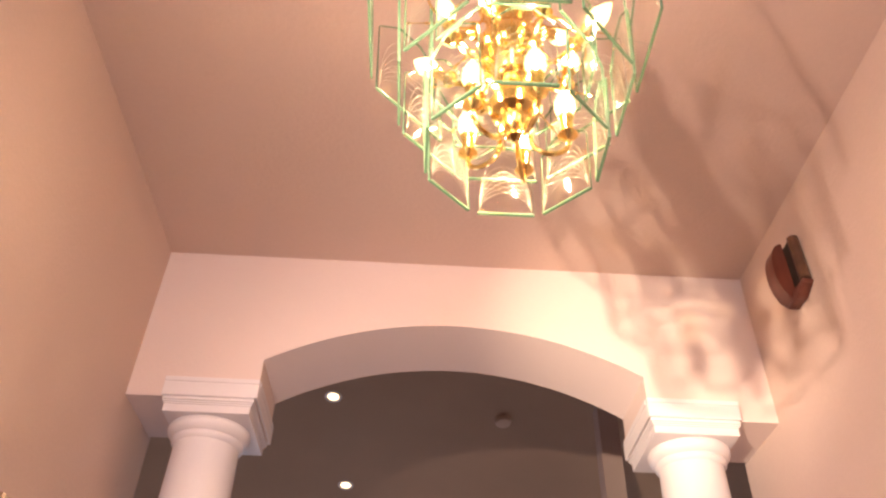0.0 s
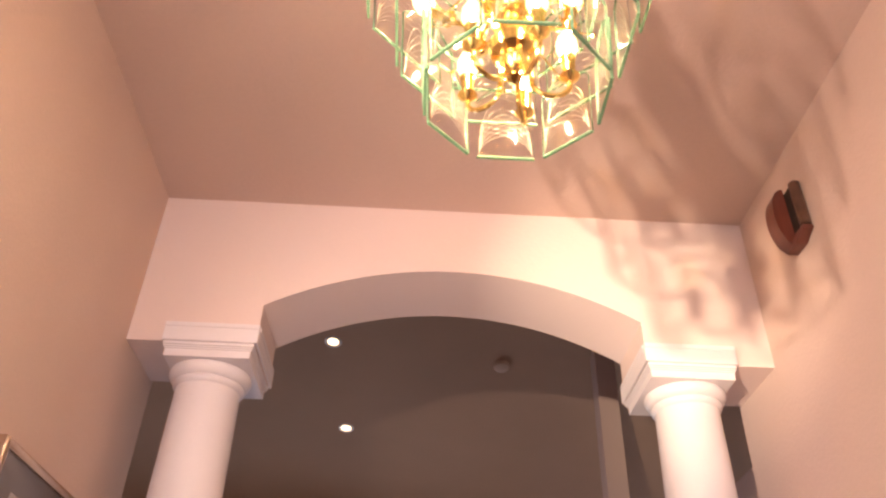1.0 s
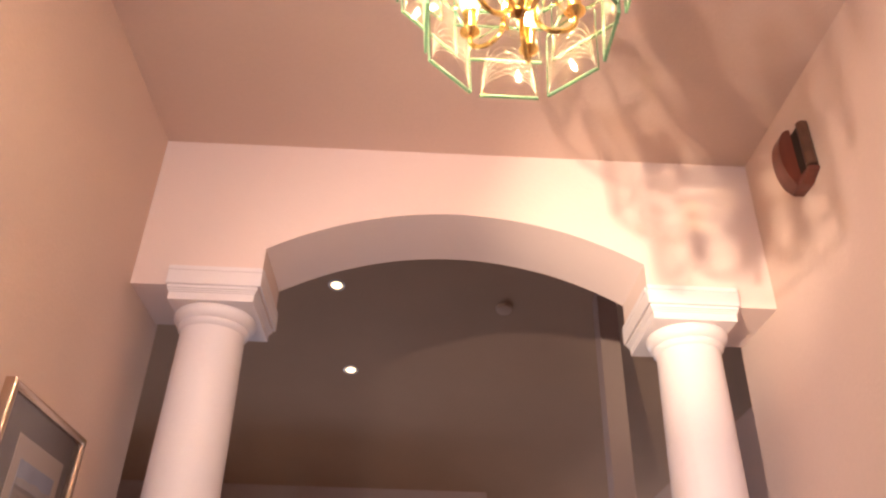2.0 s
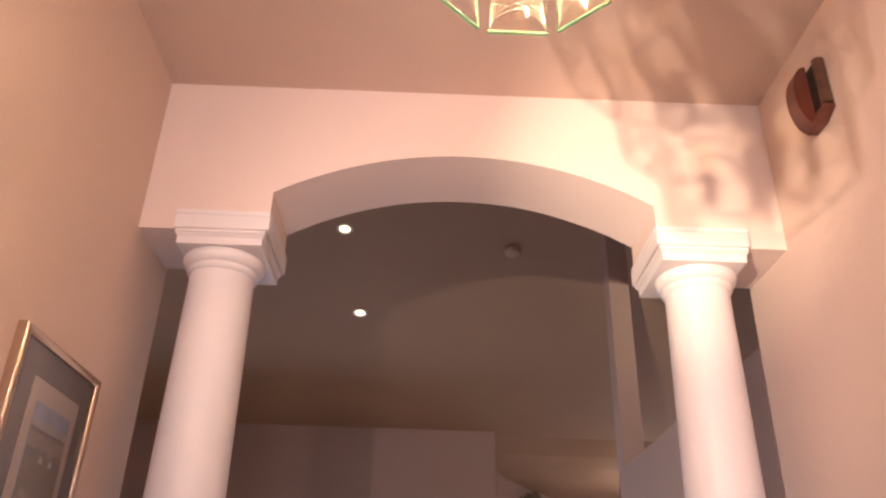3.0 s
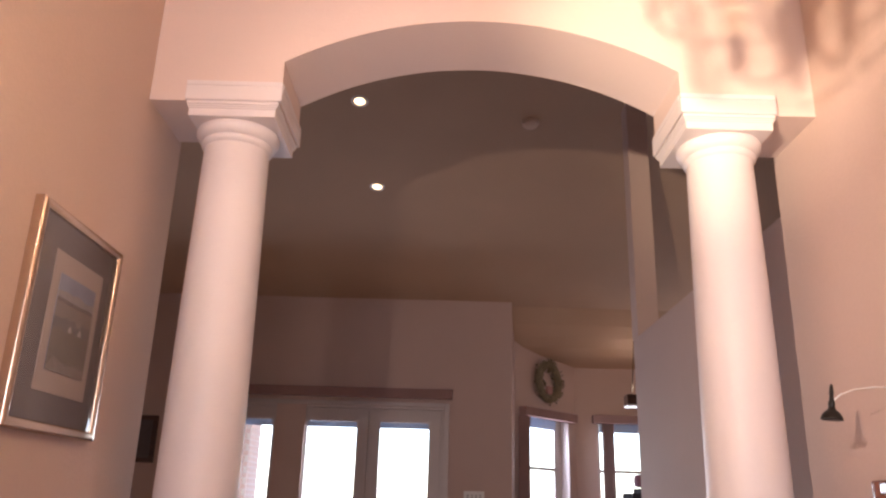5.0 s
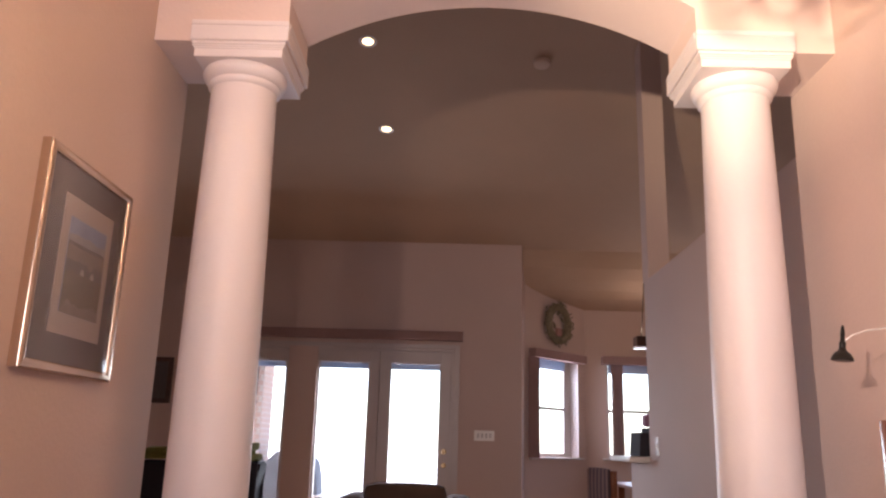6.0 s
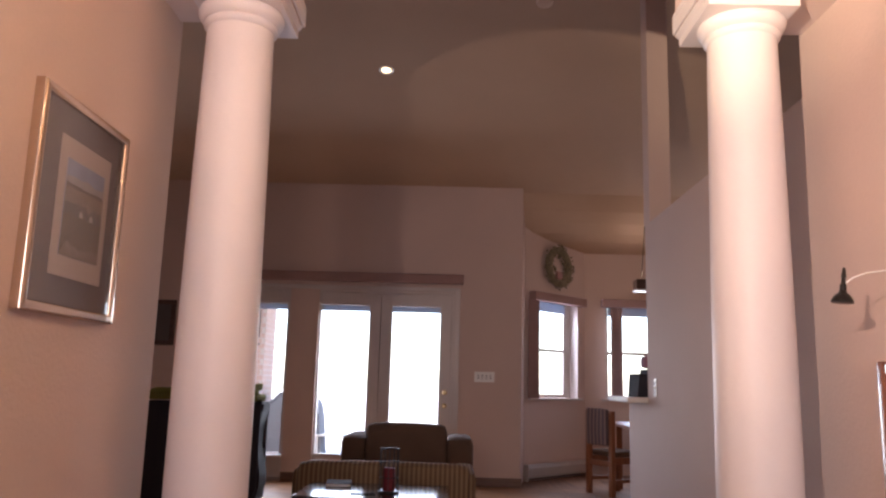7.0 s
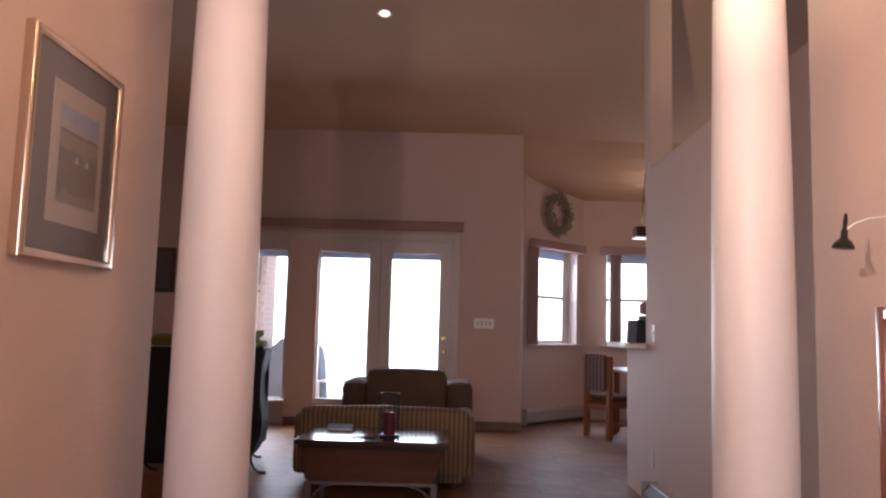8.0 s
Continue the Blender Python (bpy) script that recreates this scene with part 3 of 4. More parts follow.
def framed_print():
    """Metal frame, glass, two mats and a landscape print; its own axes: x along the wall, y out of it."""
    y0, y1, z0, z1 = 1.805, 2.304, 1.257, 1.823
    p = thing("framed_picture", "landscape print in grey and taupe mats, champagne metal frame", "picture", pose(XL, (y0 + y1) / 2, (z0 + z1) / 2, 0, 0, 90))
    w, h, f, d = (y1 - y0) / 2, (z1 - z0) / 2, 0.026, 0.03
    for name, quad in (("frame_side", [(-w, -h), (-w + f, -h + f), (-w + f, h - f), (-w, h)]), ("frame_side", [(w, -h), (w, h), (w - f, h - f), (w - f, -h + f)]),
                       ("frame_rail", [(-w, h), (-w + f, h - f), (w - f, h - f), (w, h)]), ("frame_rail", [(-w, -h), (w, -h), (w - f, -h + f), (-w + f, -h + f)])):
        bm = prism(quad, -d, -0.001, "y")
        front = [e for e in bm.edges if all(abs(v.co.y + d) < 1e-5 for v in e.verts) and (abs(e.verts[0].co.x - e.verts[1].co.x) < 1e-5 or abs(e.verts[0].co.z - e.verts[1].co.z) < 1e-5)]
        bmesh.ops.bevel(bm, geom=front, offset=0.008, segments=4, profile=0.5, affect="EDGES")
        part(name, bm, CHAMPAGNE, p, smooth=True)
    part("grey_mat", box((-w + f, -0.014, -h + f), (w - f, -0.006, h - f)), GREYMAT, p, "dark grey mat board")
    bw, bh = w * 0.576, h * 0.643
    sh = 0.02
    part("inner_mat", box((sh - bw, -0.0165, -bh), (sh + bw, -0.0145, bh)), CREAMMAT, p, "taupe inner mat")
    pw, ph = w * 0.43, h * 0.45
    def strip(lo, hi, wob, seed, rough=18):
        xs = [sh - pw + 2 * pw * i / 40 for i in range(41)]
        top = [(x, hi + wob * noise.noise(Vector((x * rough, seed, 0)))) for x in xs]
        return [(x, lo) for x in (sh - pw, sh + pw)] + top[::-1]
    part("print_sky", prism([(sh - pw, -ph), (sh + pw, -ph), (sh + pw, ph), (sh - pw, ph)], -0.0185, -0.017, "y"), PAPER_SKY, p, "blue-grey sky of the print")
    for lvl, hi, wob, seed, mat, name, lab in ((0, 0.66, 0.008, 1, PAPER_CLOUD, "print_haze", "pale haze over the hills of the print"), (1, 0.5, 0.006, 2, PAPER_HILL, "print_hills", "brown-grey hills of the print"),
                                               (2, 0.42, 0.004, 9, PAPER_PLAIN, "print_plain", "tan plain of the print"), (3, 0.12, 0.03, 4, PAPER_HILL, "print_scrub", "dark scrub of the print"),
                                               (4, -0.12, 0.016, 5, PAPER_FIELD, "print_field", "dark field of the print"), (5, -0.78, 0.03, 6, PAPER_PLAIN, "print_foreground", "tan foreground of the print")):
        q = -0.0188 - 0.0003 * lvl
        part(name, prism(strip(-ph, ph * hi, wob, seed, 18 if lvl < 3 else 30), q - 0.0002, q, "y"), mat, p, lab)
    for u in (-0.12, 0.42):
        part("print_tent", prism([(sh + pw * u - 0.012, -0.016), (sh + pw * u + 0.012, -0.016), (sh + pw * u + 0.004, 0.0), (sh + pw * u - 0.005, 0.001)], -0.0209, -0.0206, "y"), CREAMMAT, p, "pale peak of the print")
    part("glazing", box((-w + f, -0.024, -h + f), (w - f, -0.022, h - f)), PICGLASS, p, "clear picture glass")
    return p

framed_print()


def swing_lamp():
    """Small black shade on a chrome arm that bends out from the wall."""
    l = thing("wall_lamp", "small black metal lamp on a bent chrome arm", "lamp", pose(0.997, 2.02, 1.345))
    m = pose(0, 0, 0, 0, 6, 0)
    part("shade", lathe([(0.0255, 0.0), (0.0275, 0.001), (0.0272, 0.004), (0.024, 0.012), (0.018, 0.02), (0.0105, 0.026), (0.0085, 0.032)], 32, m), BLACKMETAL, l, "black flared shade", smooth=True)
    part("socket", lathe([(0.0075, 0.032), (0.0085, 0.034), (0.0085, 0.046), (0.006, 0.05), (0.005, 0.064), (0.0065, 0.066), (0.004, 0.088), (0.002, 0.092)], 16, m), BLACKMETAL, l, smooth=True)
    pts = [(0.01, 0.0, 0.05), (0.025, -0.012, 0.064), (0.05, -0.035, 0.074), (0.085, -0.065, 0.077), (0.125, -0.1, 0.071), (0.17, -0.15, 0.055), (0.21, -0.21, 0.02), (0.232, -0.25, -0.04), (0.24, -0.27, -0.1)]
    part("arm", tube(pts, 0.0024, 8), CHROME, l, "bent chrome arm", smooth=True)
    part("wall_plate", lathe([(0.03, 0.0), (0.03, 0.008), (0.02, 0.012)], 24, pose(0.25, -0.27, -0.1, 0, -90, 0)), CHROME, l, smooth=True)

swing_lamp()

mir = thing("wall_mirror", "tall mirror in a copper-brown wooden frame on the wall", "mirror", pose(XR, 1.965, 0.695))
for lo, hi in (((-0.03, 0.285, -0.5), (-0.001, 0.325, 0.515)), ((-0.03, -0.325, -0.5), (-0.001, -0.285, 0.515)),
               ((-0.03, -0.285, 0.475), (-0.001, 0.285, 0.515)), ((-0.03, -0.285, -0.5), (-0.001, 0.285, -0.46))):
    part("frame_bar", box(lo, hi, 0.008), COPPER, mir, smooth=True)
part("mirror_glass", box((-0.012, -0.285, -0.46), (-0.004, 0.285, 0.475)), MIRROR, mir, "silvered mirror glass")


# ---- ceiling fittings ----
def downlight(x, y, lit=True):
    tilt = math.degrees(math.atan(SLOPE))
    d = thing("downlight", "round lit recessed downlight in the sloping ceiling", "downlight", pose(x, y, vault(y), tilt), "downlights in the vault")
    part("trim_ring", lathe([(0.045, -0.001), (0.058, -0.005), (0.068, -0.004), (0.07, 0.0), (0.044, 0.0)], 32), PLASTIC, d, smooth=True)
    part("lamp", lathe([(0.0, -0.004), (0.025, -0.0042), (0.042, -0.003), (0.044, -0.001)], 32), DOWNLIGHT, d, "glowing lamp face")

downlight(-0.645, 6.62)
downlight(-0.705, 5.43)
sm = thing("smoke_alarm", "round off-white smoke alarm on the sloping ceiling", "smoke alarm", pose(0.655, 5.63, vault(5.63), math.degrees(math.atan(SLOPE))))
part("body", lathe([(0.045, -0.035), (0.06, -0.03), (0.066, -0.012), (0.068, -0.0005)], 32), SMOKE, sm, smooth=True)


# ---- patio doors ----
def door_leaf(x0, x1, name, label, knob=0):
    """A white door with one tall pane."""
    d = thing(name, label, "patio door", pose(x0, FAR + 0.03, 0.03))
    w, h, s = x1 - x0, 2.105, 0.118
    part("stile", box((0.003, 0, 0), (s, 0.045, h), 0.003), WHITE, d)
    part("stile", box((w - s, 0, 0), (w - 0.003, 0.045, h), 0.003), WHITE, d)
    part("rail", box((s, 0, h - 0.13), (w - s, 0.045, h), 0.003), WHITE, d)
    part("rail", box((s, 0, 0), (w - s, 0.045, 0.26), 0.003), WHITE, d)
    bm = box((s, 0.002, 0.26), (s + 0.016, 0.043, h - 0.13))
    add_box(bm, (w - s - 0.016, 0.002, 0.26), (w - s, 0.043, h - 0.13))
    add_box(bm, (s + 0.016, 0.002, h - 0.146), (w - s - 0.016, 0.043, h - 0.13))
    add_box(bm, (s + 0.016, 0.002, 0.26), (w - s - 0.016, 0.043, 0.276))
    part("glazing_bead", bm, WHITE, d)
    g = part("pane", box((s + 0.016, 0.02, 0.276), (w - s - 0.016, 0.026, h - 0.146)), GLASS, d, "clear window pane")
    g.visible_shadow = False
    part("blind_header", box((s + 0.016, 0.004, h - 0.214), (w - s - 0.016, 0.016, h - 0.147), 0.002), UPBLIND, d, "raised blue-grey blind")
    if knob:
        for z, r in ((0.99, 0.03), (0.84, 0.03)):
            k = part("knob" if z < 0.9 else "deadbolt", lathe([(r, 0.0), (r, 0.006), (0.012, 0.012), (0.012, 0.03), (0.026, 0.04), (0.027, 0.055), (0.015, 0.064)] if z < 0.9 else
                     [(0.03, 0.0), (0.031, 0.012), (0.024, 0.02), (0.01, 0.022)], 24, pose(w - 0.062, 0, z, 90)), DULLBRASS, d, "dull brass", smooth=True)
    return d

door_leaf(-0.82, 0.0, "door_1", "white glazed patio door with brass knob and deadbolt", 1)
door_leaf(-1.648, -0.822, "door_2", "white glazed patio door beside its twin")
door_leaf(-2.62, -1.78, "window_1", "white full-height glazed side panel of the patio doors")
for ob in list(scene.objects):
    if ob.name in ("door_1", "door_2", "window_1"):
        ob["kind"] = "structure"
fr = thing("door_frame", "white painted frame round the patio doors", "door frame")
fr["kind"] = "structure"
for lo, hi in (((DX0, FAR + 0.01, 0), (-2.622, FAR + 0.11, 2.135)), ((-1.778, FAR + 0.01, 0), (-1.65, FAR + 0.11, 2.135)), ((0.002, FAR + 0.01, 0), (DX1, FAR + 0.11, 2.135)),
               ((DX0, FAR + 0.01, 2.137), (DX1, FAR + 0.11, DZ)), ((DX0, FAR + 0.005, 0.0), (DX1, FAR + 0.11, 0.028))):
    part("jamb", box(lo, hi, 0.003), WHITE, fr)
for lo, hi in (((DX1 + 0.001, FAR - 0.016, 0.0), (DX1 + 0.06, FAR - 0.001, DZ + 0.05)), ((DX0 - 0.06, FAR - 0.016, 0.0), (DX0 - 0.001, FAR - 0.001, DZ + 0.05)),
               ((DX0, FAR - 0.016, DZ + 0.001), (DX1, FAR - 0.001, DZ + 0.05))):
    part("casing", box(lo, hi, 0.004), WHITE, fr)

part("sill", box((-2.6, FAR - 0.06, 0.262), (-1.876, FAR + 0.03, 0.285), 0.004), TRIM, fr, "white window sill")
# unseen strips behind the doors, added to block daylight through the gaps
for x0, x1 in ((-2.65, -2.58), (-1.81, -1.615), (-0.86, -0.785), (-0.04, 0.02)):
    part("gap_blocker", box((x0, FAR + 0.078, 0.02), (x1, FAR + 0.1, 2.15)), WHITE, fr)
part("gap_blocker", box((DX0 + 0.01, FAR + 0.078, 2.09), (DX1 - 0.01, FAR + 0.1, 2.15)), WHITE, fr)
part("gap_blocker", box((DX0 + 0.01, FAR + 0.078, 0.02), (DX1 - 0.01, FAR + 0.1, 0.1)), WHITE, fr)
va = thing("valance", "long dusky rose cloth-covered valance over the patio doors", "valance", pose(0, FAR - 0.002, 2.235))
part("cornice", box((-2.75, -0.11, 0.02), (0.125, -0.018, 0.115), 0.006), VALANCE, va)
part("top_board", box((-2.76, -0.115, 0.1155), (0.13, -0.001, 0.125), 0.002), VALANCE, va)
sw = thing("light_switch", "white four-gang rocker switch plate on the wall", "light switch", pose(0.388, FAR, 1.207))
part("plate", box((-0.115, -0.007, -0.058), (0.115, -0.0005, 0.058), 0.003), PLASTIC, sw)
for k in range(4):
    x = -0.069 + 0.046 * k
    part("toggle", box((x - 0.006, -0.016, -0.012), (x + 0.006, -0.0072, 0.012), 0.002), PLASTIC, sw)
    # grey patch proud of the plate stands for the shaded slot
    part("toggle_slot", box((x - 0.009, -0.0085, -0.02), (x + 0.009, -0.0073, 0.02)), GREYMAT, sw)


# ---- bay windows ----
def sash(m, W, name, label, stack, left=0.045, right=0.045, y0=0.075):
    a, b, c, d = W
    s = tagged(thing(name, label, "window", m), kind="structure")
    part("window_sill", box((a - 0.06, -0.05, c - 0.03), (b + 0.06, 0.1, c - 0.001), 0.006), WHITE, s)
    y1, f = y0 + 0.04, 0.045
    part("reveal", box((b - 0.008, -0.004, c), (b - 0.001, y0 - 0.001, d - 0.002)), TRIM, s, "white painted reveal")
    part("window_frame", box((a, y0, c), (a + left, y1, d)), WHITE, s)
    part("window_frame", box((b - right, y0, c), (b, y1, d)), WHITE, s)
    part("window_frame", box((a + left, y0, d - f), (b - right, y1, d)), WHITE, s)
    part("window_frame", box((a + left, y0, c), (b - right, y1, c + f)), WHITE, s)
    mid = (c + d) / 2 - 0.03
    part("meeting_rail", box((a + left, y0 + 0.003, mid - 0.02), (b - right, y1 - 0.003, mid + 0.02), 0.003), WHITE, s)
    for lo, hi in ((c + f, mid - 0.02), (mid + 0.02, d - f)):
        g = part("pane", box((a + left, y0 + 0.015, lo), (b - right, y0 + 0.021, hi)), GLASS, s, "clear window pane")
        g.visible_shadow = False
    part("raised_blind", box((a + left, y0 - 0.025, d - 0.17), (b - right, y0 - 0.003, d - 0.002), 0.004), UPBLIND, s, "blue-grey blind drawn up")
    v = thing("valance", "dusky rose valance board over a bay window", "valance", m)
    part("cornice", box((a - 0.06, -0.11, d - 0.06), (b + 0.06, -0.004, d + 0.045), 0.006), VALANCE, v)
    if stack:
        q = thing("curtain", "narrow brown curtain gathered beside the bay window", "curtain", m)
        bm = bmesh.new()
        out, back = [], []
        x0, x1 = stack
        for i in range(25):
            x = x0 + (x1 - x0) * i / 24
            out.append((x, -0.05 + 0.016 * math.sin(i * 1.6)))
            back.append((x, -0.042 + 0.016 * math.sin(i * 1.6)))
        part("cloth", prism(out + back[::-1], c - 0.005, d - 0.062, "z"), VALANCE, q)

sash(SLANT, W1, "window_2", "deep-set white sash window in the slanted wall", (0.03, 0.23), 0.24, 0.16, 0.12)
sash(STRAIGHT, W2, "window_3", "white sash window in the bay wall", (0.34, 0.5))


def wreath():
    w = thing("wreath", "round dried leaf wreath with a pale ribbon on the wall", "wreath", SLANT @ pose(0.62, -0.07, 2.65, 90) @ Matrix.Diagonal((1.13, 1.13, 1, 1)))
    bm = bmesh.new()
    rnd = random.Random(4)
    pts = [(0.19 * math.cos(q), 0.19 * math.sin(q), 0) for q in (2 * math.pi * i / 32 for i in range(33))]
    part("ring", tube(pts, 0.045, 8), WREATH, w)
    for i in range(420):
        q, e = rnd.uniform(0, 2 * math.pi), rnd.uniform(0, 2 * math.pi)
        rr = rnd.uniform(0.03, 0.075)
        c = Vector(((0.19 + rr * math.cos(e)) * math.cos(q), (0.19 + rr * math.cos(e)) * math.sin(q), rr * math.sin(e)))
        d = Vector((rnd.uniform(-1, 1), rnd.uniform(-1, 1), rnd.uniform(-1, 1))).normalized()
        s = d.orthogonal().normalized()
        L, W = rnd.uniform(0.03, 0.06), rnd.uniform(0.006, 0.014)
        v = [bm.verts.new(c + p) for p in (-d * L / 2, s * W + d.cross(s) * 0.004, d * L / 2, -s * W - d.cross(s) * 0.004)]
        bm.faces.new(v)
    part("leaves", bm, WREATH, w)
    part("ribbon", soft(box((-0.14, -0.16, 0.05), (-0.03, -0.06, 0.09)), 2), PINK, w, "dusky pink ribbon bow", smooth=True)

wreath()

he = thing("baseboard_heater", "long cream enamel baseboard heater along the bay wall", "heater", SLANT)
part("cover", prism([(-0.065, 0.035), (-0.065, 0.15), (-0.03, 0.19), (-0.001, 0.19), (-0.001, 0.03)], 0.02, slant - 0.03, "x"), GREYMETAL, he)
part("louvre", box((0.03, -0.067, 0.02), (slant - 0.04, -0.02, 0.032)), RECESS, he)
part("end_cap", box((0.0, -0.07, 0.0), (0.0195, -0.001, 0.195), 0.003), GREYMETAL, he)
part("end_cap", box((slant - 0.029, -0.07, 0.0), (slant - 0.01, -0.001, 0.195), 0.003), GREYMETAL, he)
he2 = thing("baseboard_heater", "cream baseboard heater at the foot of the partition", "heater", pose(XP, 0, 0))
part("cover", prism([(-0.095, 0.035), (-0.095, 0.11), (-0.05, 0.17), (-0.001, 0.17), (-0.001, 0.03)], 2.9, 5.18, "y"), GREYMETAL, he2)
part("damper", prism([(-0.1, 0.098), (-0.1, 0.112), (-0.06, 0.166), (-0.064, 0.15)], 2.9, 5.17, "y"), RECESS, he2, "near-black strip for the shaded damper slot")
part("end_cap", box((-0.105, 5.181, 0.0), (-0.001, 5.198, 0.178), 0.003), GREYMETAL, he2)
part("foot", box((-0.07, 2.9, 0.0), (-0.001, 5.18, 0.029)), RECESS, he2)


# ---- kitchen bar ----
co = thing("bar_counter", "cream laminate bar counter on the low wall", "counter", pose(XP + 0.055, 5.76, 1.021))
bm = box((-0.2, -0.285, 0.0), (0.24, 0.36, 0.038), 0.012)
part("top", bm, COUNTER, co)
for x, y, h, w, mat, lab in ((-0.06, 0.02, 0.165, 0.06, BOXDARK, "dark navy upright book on the bar"), (0.02, 0.03, 0.2, 0.06, BOXDARK, "tall dark book standing on the bar")):
    b = thing("book", lab, "book", pose(XP + 0.055 + x, 5.76 + y, 1.0595, 0, 4, 10))
    part("cover", box((-w / 2, -0.09, 0), (w / 2, 0.09, h), 0.003), mat, b)
    part("pages", box((-w / 2 + 0.006, 0.0902, 0.006), (w / 2 - 0.006, 0.0915, h - 0.006)), PLASTIC, b, "pale page edges")
cl = thing("cloth_bundle", "lilac cloth bundle on the books", "cloth", pose(XP + 0.085, 5.8, 1.262))
part("bundle", soft(box((-0.05, -0.06, 0), (0.06, 0.07, 0.1)), 3), LILAC, cl, smooth=True)
so = thing("wall_socket", "white rocker plate on the partition", "switch plate", pose(XP, 5.26, 1.13))
part("plate", box((-0.006, -0.036, -0.058), (-0.0005, 0.036, 0.058), 0.002), WHITE, so)
part("toggle", box((-0.013, -0.005, -0.01), (-0.0062, 0.005, 0.012), 0.002), PLASTIC, so)
so2 = thing("wall_socket", "white socket plate low on the partition", "socket plate", pose(XP, 5.3, 0.31))
part("plate", box((-0.006, -0.036, -0.058), (-0.0005, 0.036, 0.058), 0.002), WHITE, so2)


# ---- dining nook ----
dc = thing("dining_chair", "orange oak dining chair with a striped back pad", "chair", pose(1.79, 8.7, 0, 0, 0, -62))
for x in (-0.19, 0.19):
    part("back_post", box((x - 0.03, -0.21, 0), (x + 0.03, -0.16, 0.88), 0.008), OAK, dc)
    part("front_leg", box((x - 0.025, 0.17, 0), (x + 0.025, 0.22, 0.4), 0.006), OAK, dc)
    part("side_rail", box((x - 0.012, -0.159, 0.33), (x + 0.012, 0.169, 0.4), 0.004), OAK, dc)
    part("stretcher", box((x - 0.012, -0.159, 0.14), (x + 0.012, 0.169, 0.175), 0.004), OAK, dc)
part("back_rail", box((-0.159, -0.2, 0.8), (0.159, -0.17, 0.86), 0.006), OAK, dc)
part("back_rail", box((-0.159, -0.2, 0.3), (0.159, -0.17, 0.36), 0.006), OAK, dc)
part("back_pad", cushion((-0.17, -0.245, 0.52), (0.17, -0.205, 0.9), 0.006), stripes("grey_pink_stripe", (0.13, 0.1, 0.11), (0.3, 0.2, 0.19), 0.06), dc, "grey and rose striped pad", smooth=True)
part("seat_pad", cushion((-0.215, -0.155, 0.405), (0.215, 0.225, 0.46), 0.006), BROWN, dc, "dark seat pad", smooth=True)
dt = thing("dining_table", "orange oak dining table in the nook", "table", pose(2.45, 8.75, 0))
part("tabletop", box((-0.6, -0.55, 0.705), (0.6, 0.55, 0.74), 0.01), OAK, dt)
for x in (-0.5, 0.5):
    for y in (-0.45, 0.45):
        part("leg", box((x - 0.035, y - 0.035, 0), (x + 0.035, y + 0.035, 0.704), 0.006), OAK, dt)
part("apron", box((-0.46, -0.48, 0.62), (0.46, -0.46, 0.704)), OAK, dt)
pl = thing("plate", "white plate on the dining table", "plate", pose(2.05, 8.6, 0.7405))
part("dish", lathe([(0.06, 0.0), (0.07, 0.003), (0.12, 0.016), (0.118, 0.019), (0.065, 0.007), (0.0, 0.006)], 32), PLASTIC, pl, smooth=True)
glowlamp = new("pendant_light", bpy.data.lights.new("pendant_light", "POINT"))
glowlamp.data.energy, glowlamp.data.color, glowlamp.data.shadow_soft_size = 0.5, (1, 0.72, 0.45), 0.05
glowlamp.matrix_world = pose(2.39, 9.45, 2.52)
pe = thing("pendant_lamp", "dark box pendant with a white rim hanging over the table", "pendant lamp", pose(2.36, 9.45, 2.29))
part("shade", box((-0.14, -0.1, 0.02), (0.2, 0.1, 0.14), 0.006), DARKWOOD, pe)
part("rim", box((-0.145, -0.105, 0.0), (0.205, 0.105, 0.0195), 0.003), PLASTIC, pe, "white lower rim")
for x in (-0.06, 0.1):
    part("chain", tube([(x, 0, 0.14), (0.02 + 0.3 * (x - 0.02), 0, 0.86)], 0.005, 6), BLACKMETAL, pe)


# ---- seating and table ----
def sofa():
    s = thing("sofa", "low brown striped loveseat with rolled arms", "sofa", pose(-0.45, 5.95, 0))
    part("frame", box((-0.56, -0.3, 0.04), (0.56, 0.42, 0.28), 0.02), SOFA, s)
    part("back", cushion((-0.6, -0.38, 0.1), (0.6, -0.16, 0.555), 0.01), SOFA, s, smooth=True)
    for x in (-0.57, 0.57):
        part("arm", cushion((x - 0.075, -0.3, 0.08), (x + 0.075, 0.45, 0.5), 0.008), SOFA, s, smooth=True)
    for x in (-0.26, 0.26):
        part("seat_cushion", cushion((x - 0.24, -0.15, 0.28), (x + 0.24, 0.44, 0.42), 0.008), SOFA, s, smooth=True)
    for x in (-0.5, 0.5):
        for y in (-0.25, 0.36):
            part("foot", lathe([(0.02, 0), (0.03, 0.04), (0.03, 0.06)], 12, pose(x, y, 0)), DARKWOOD, s)
    return s

sofa()


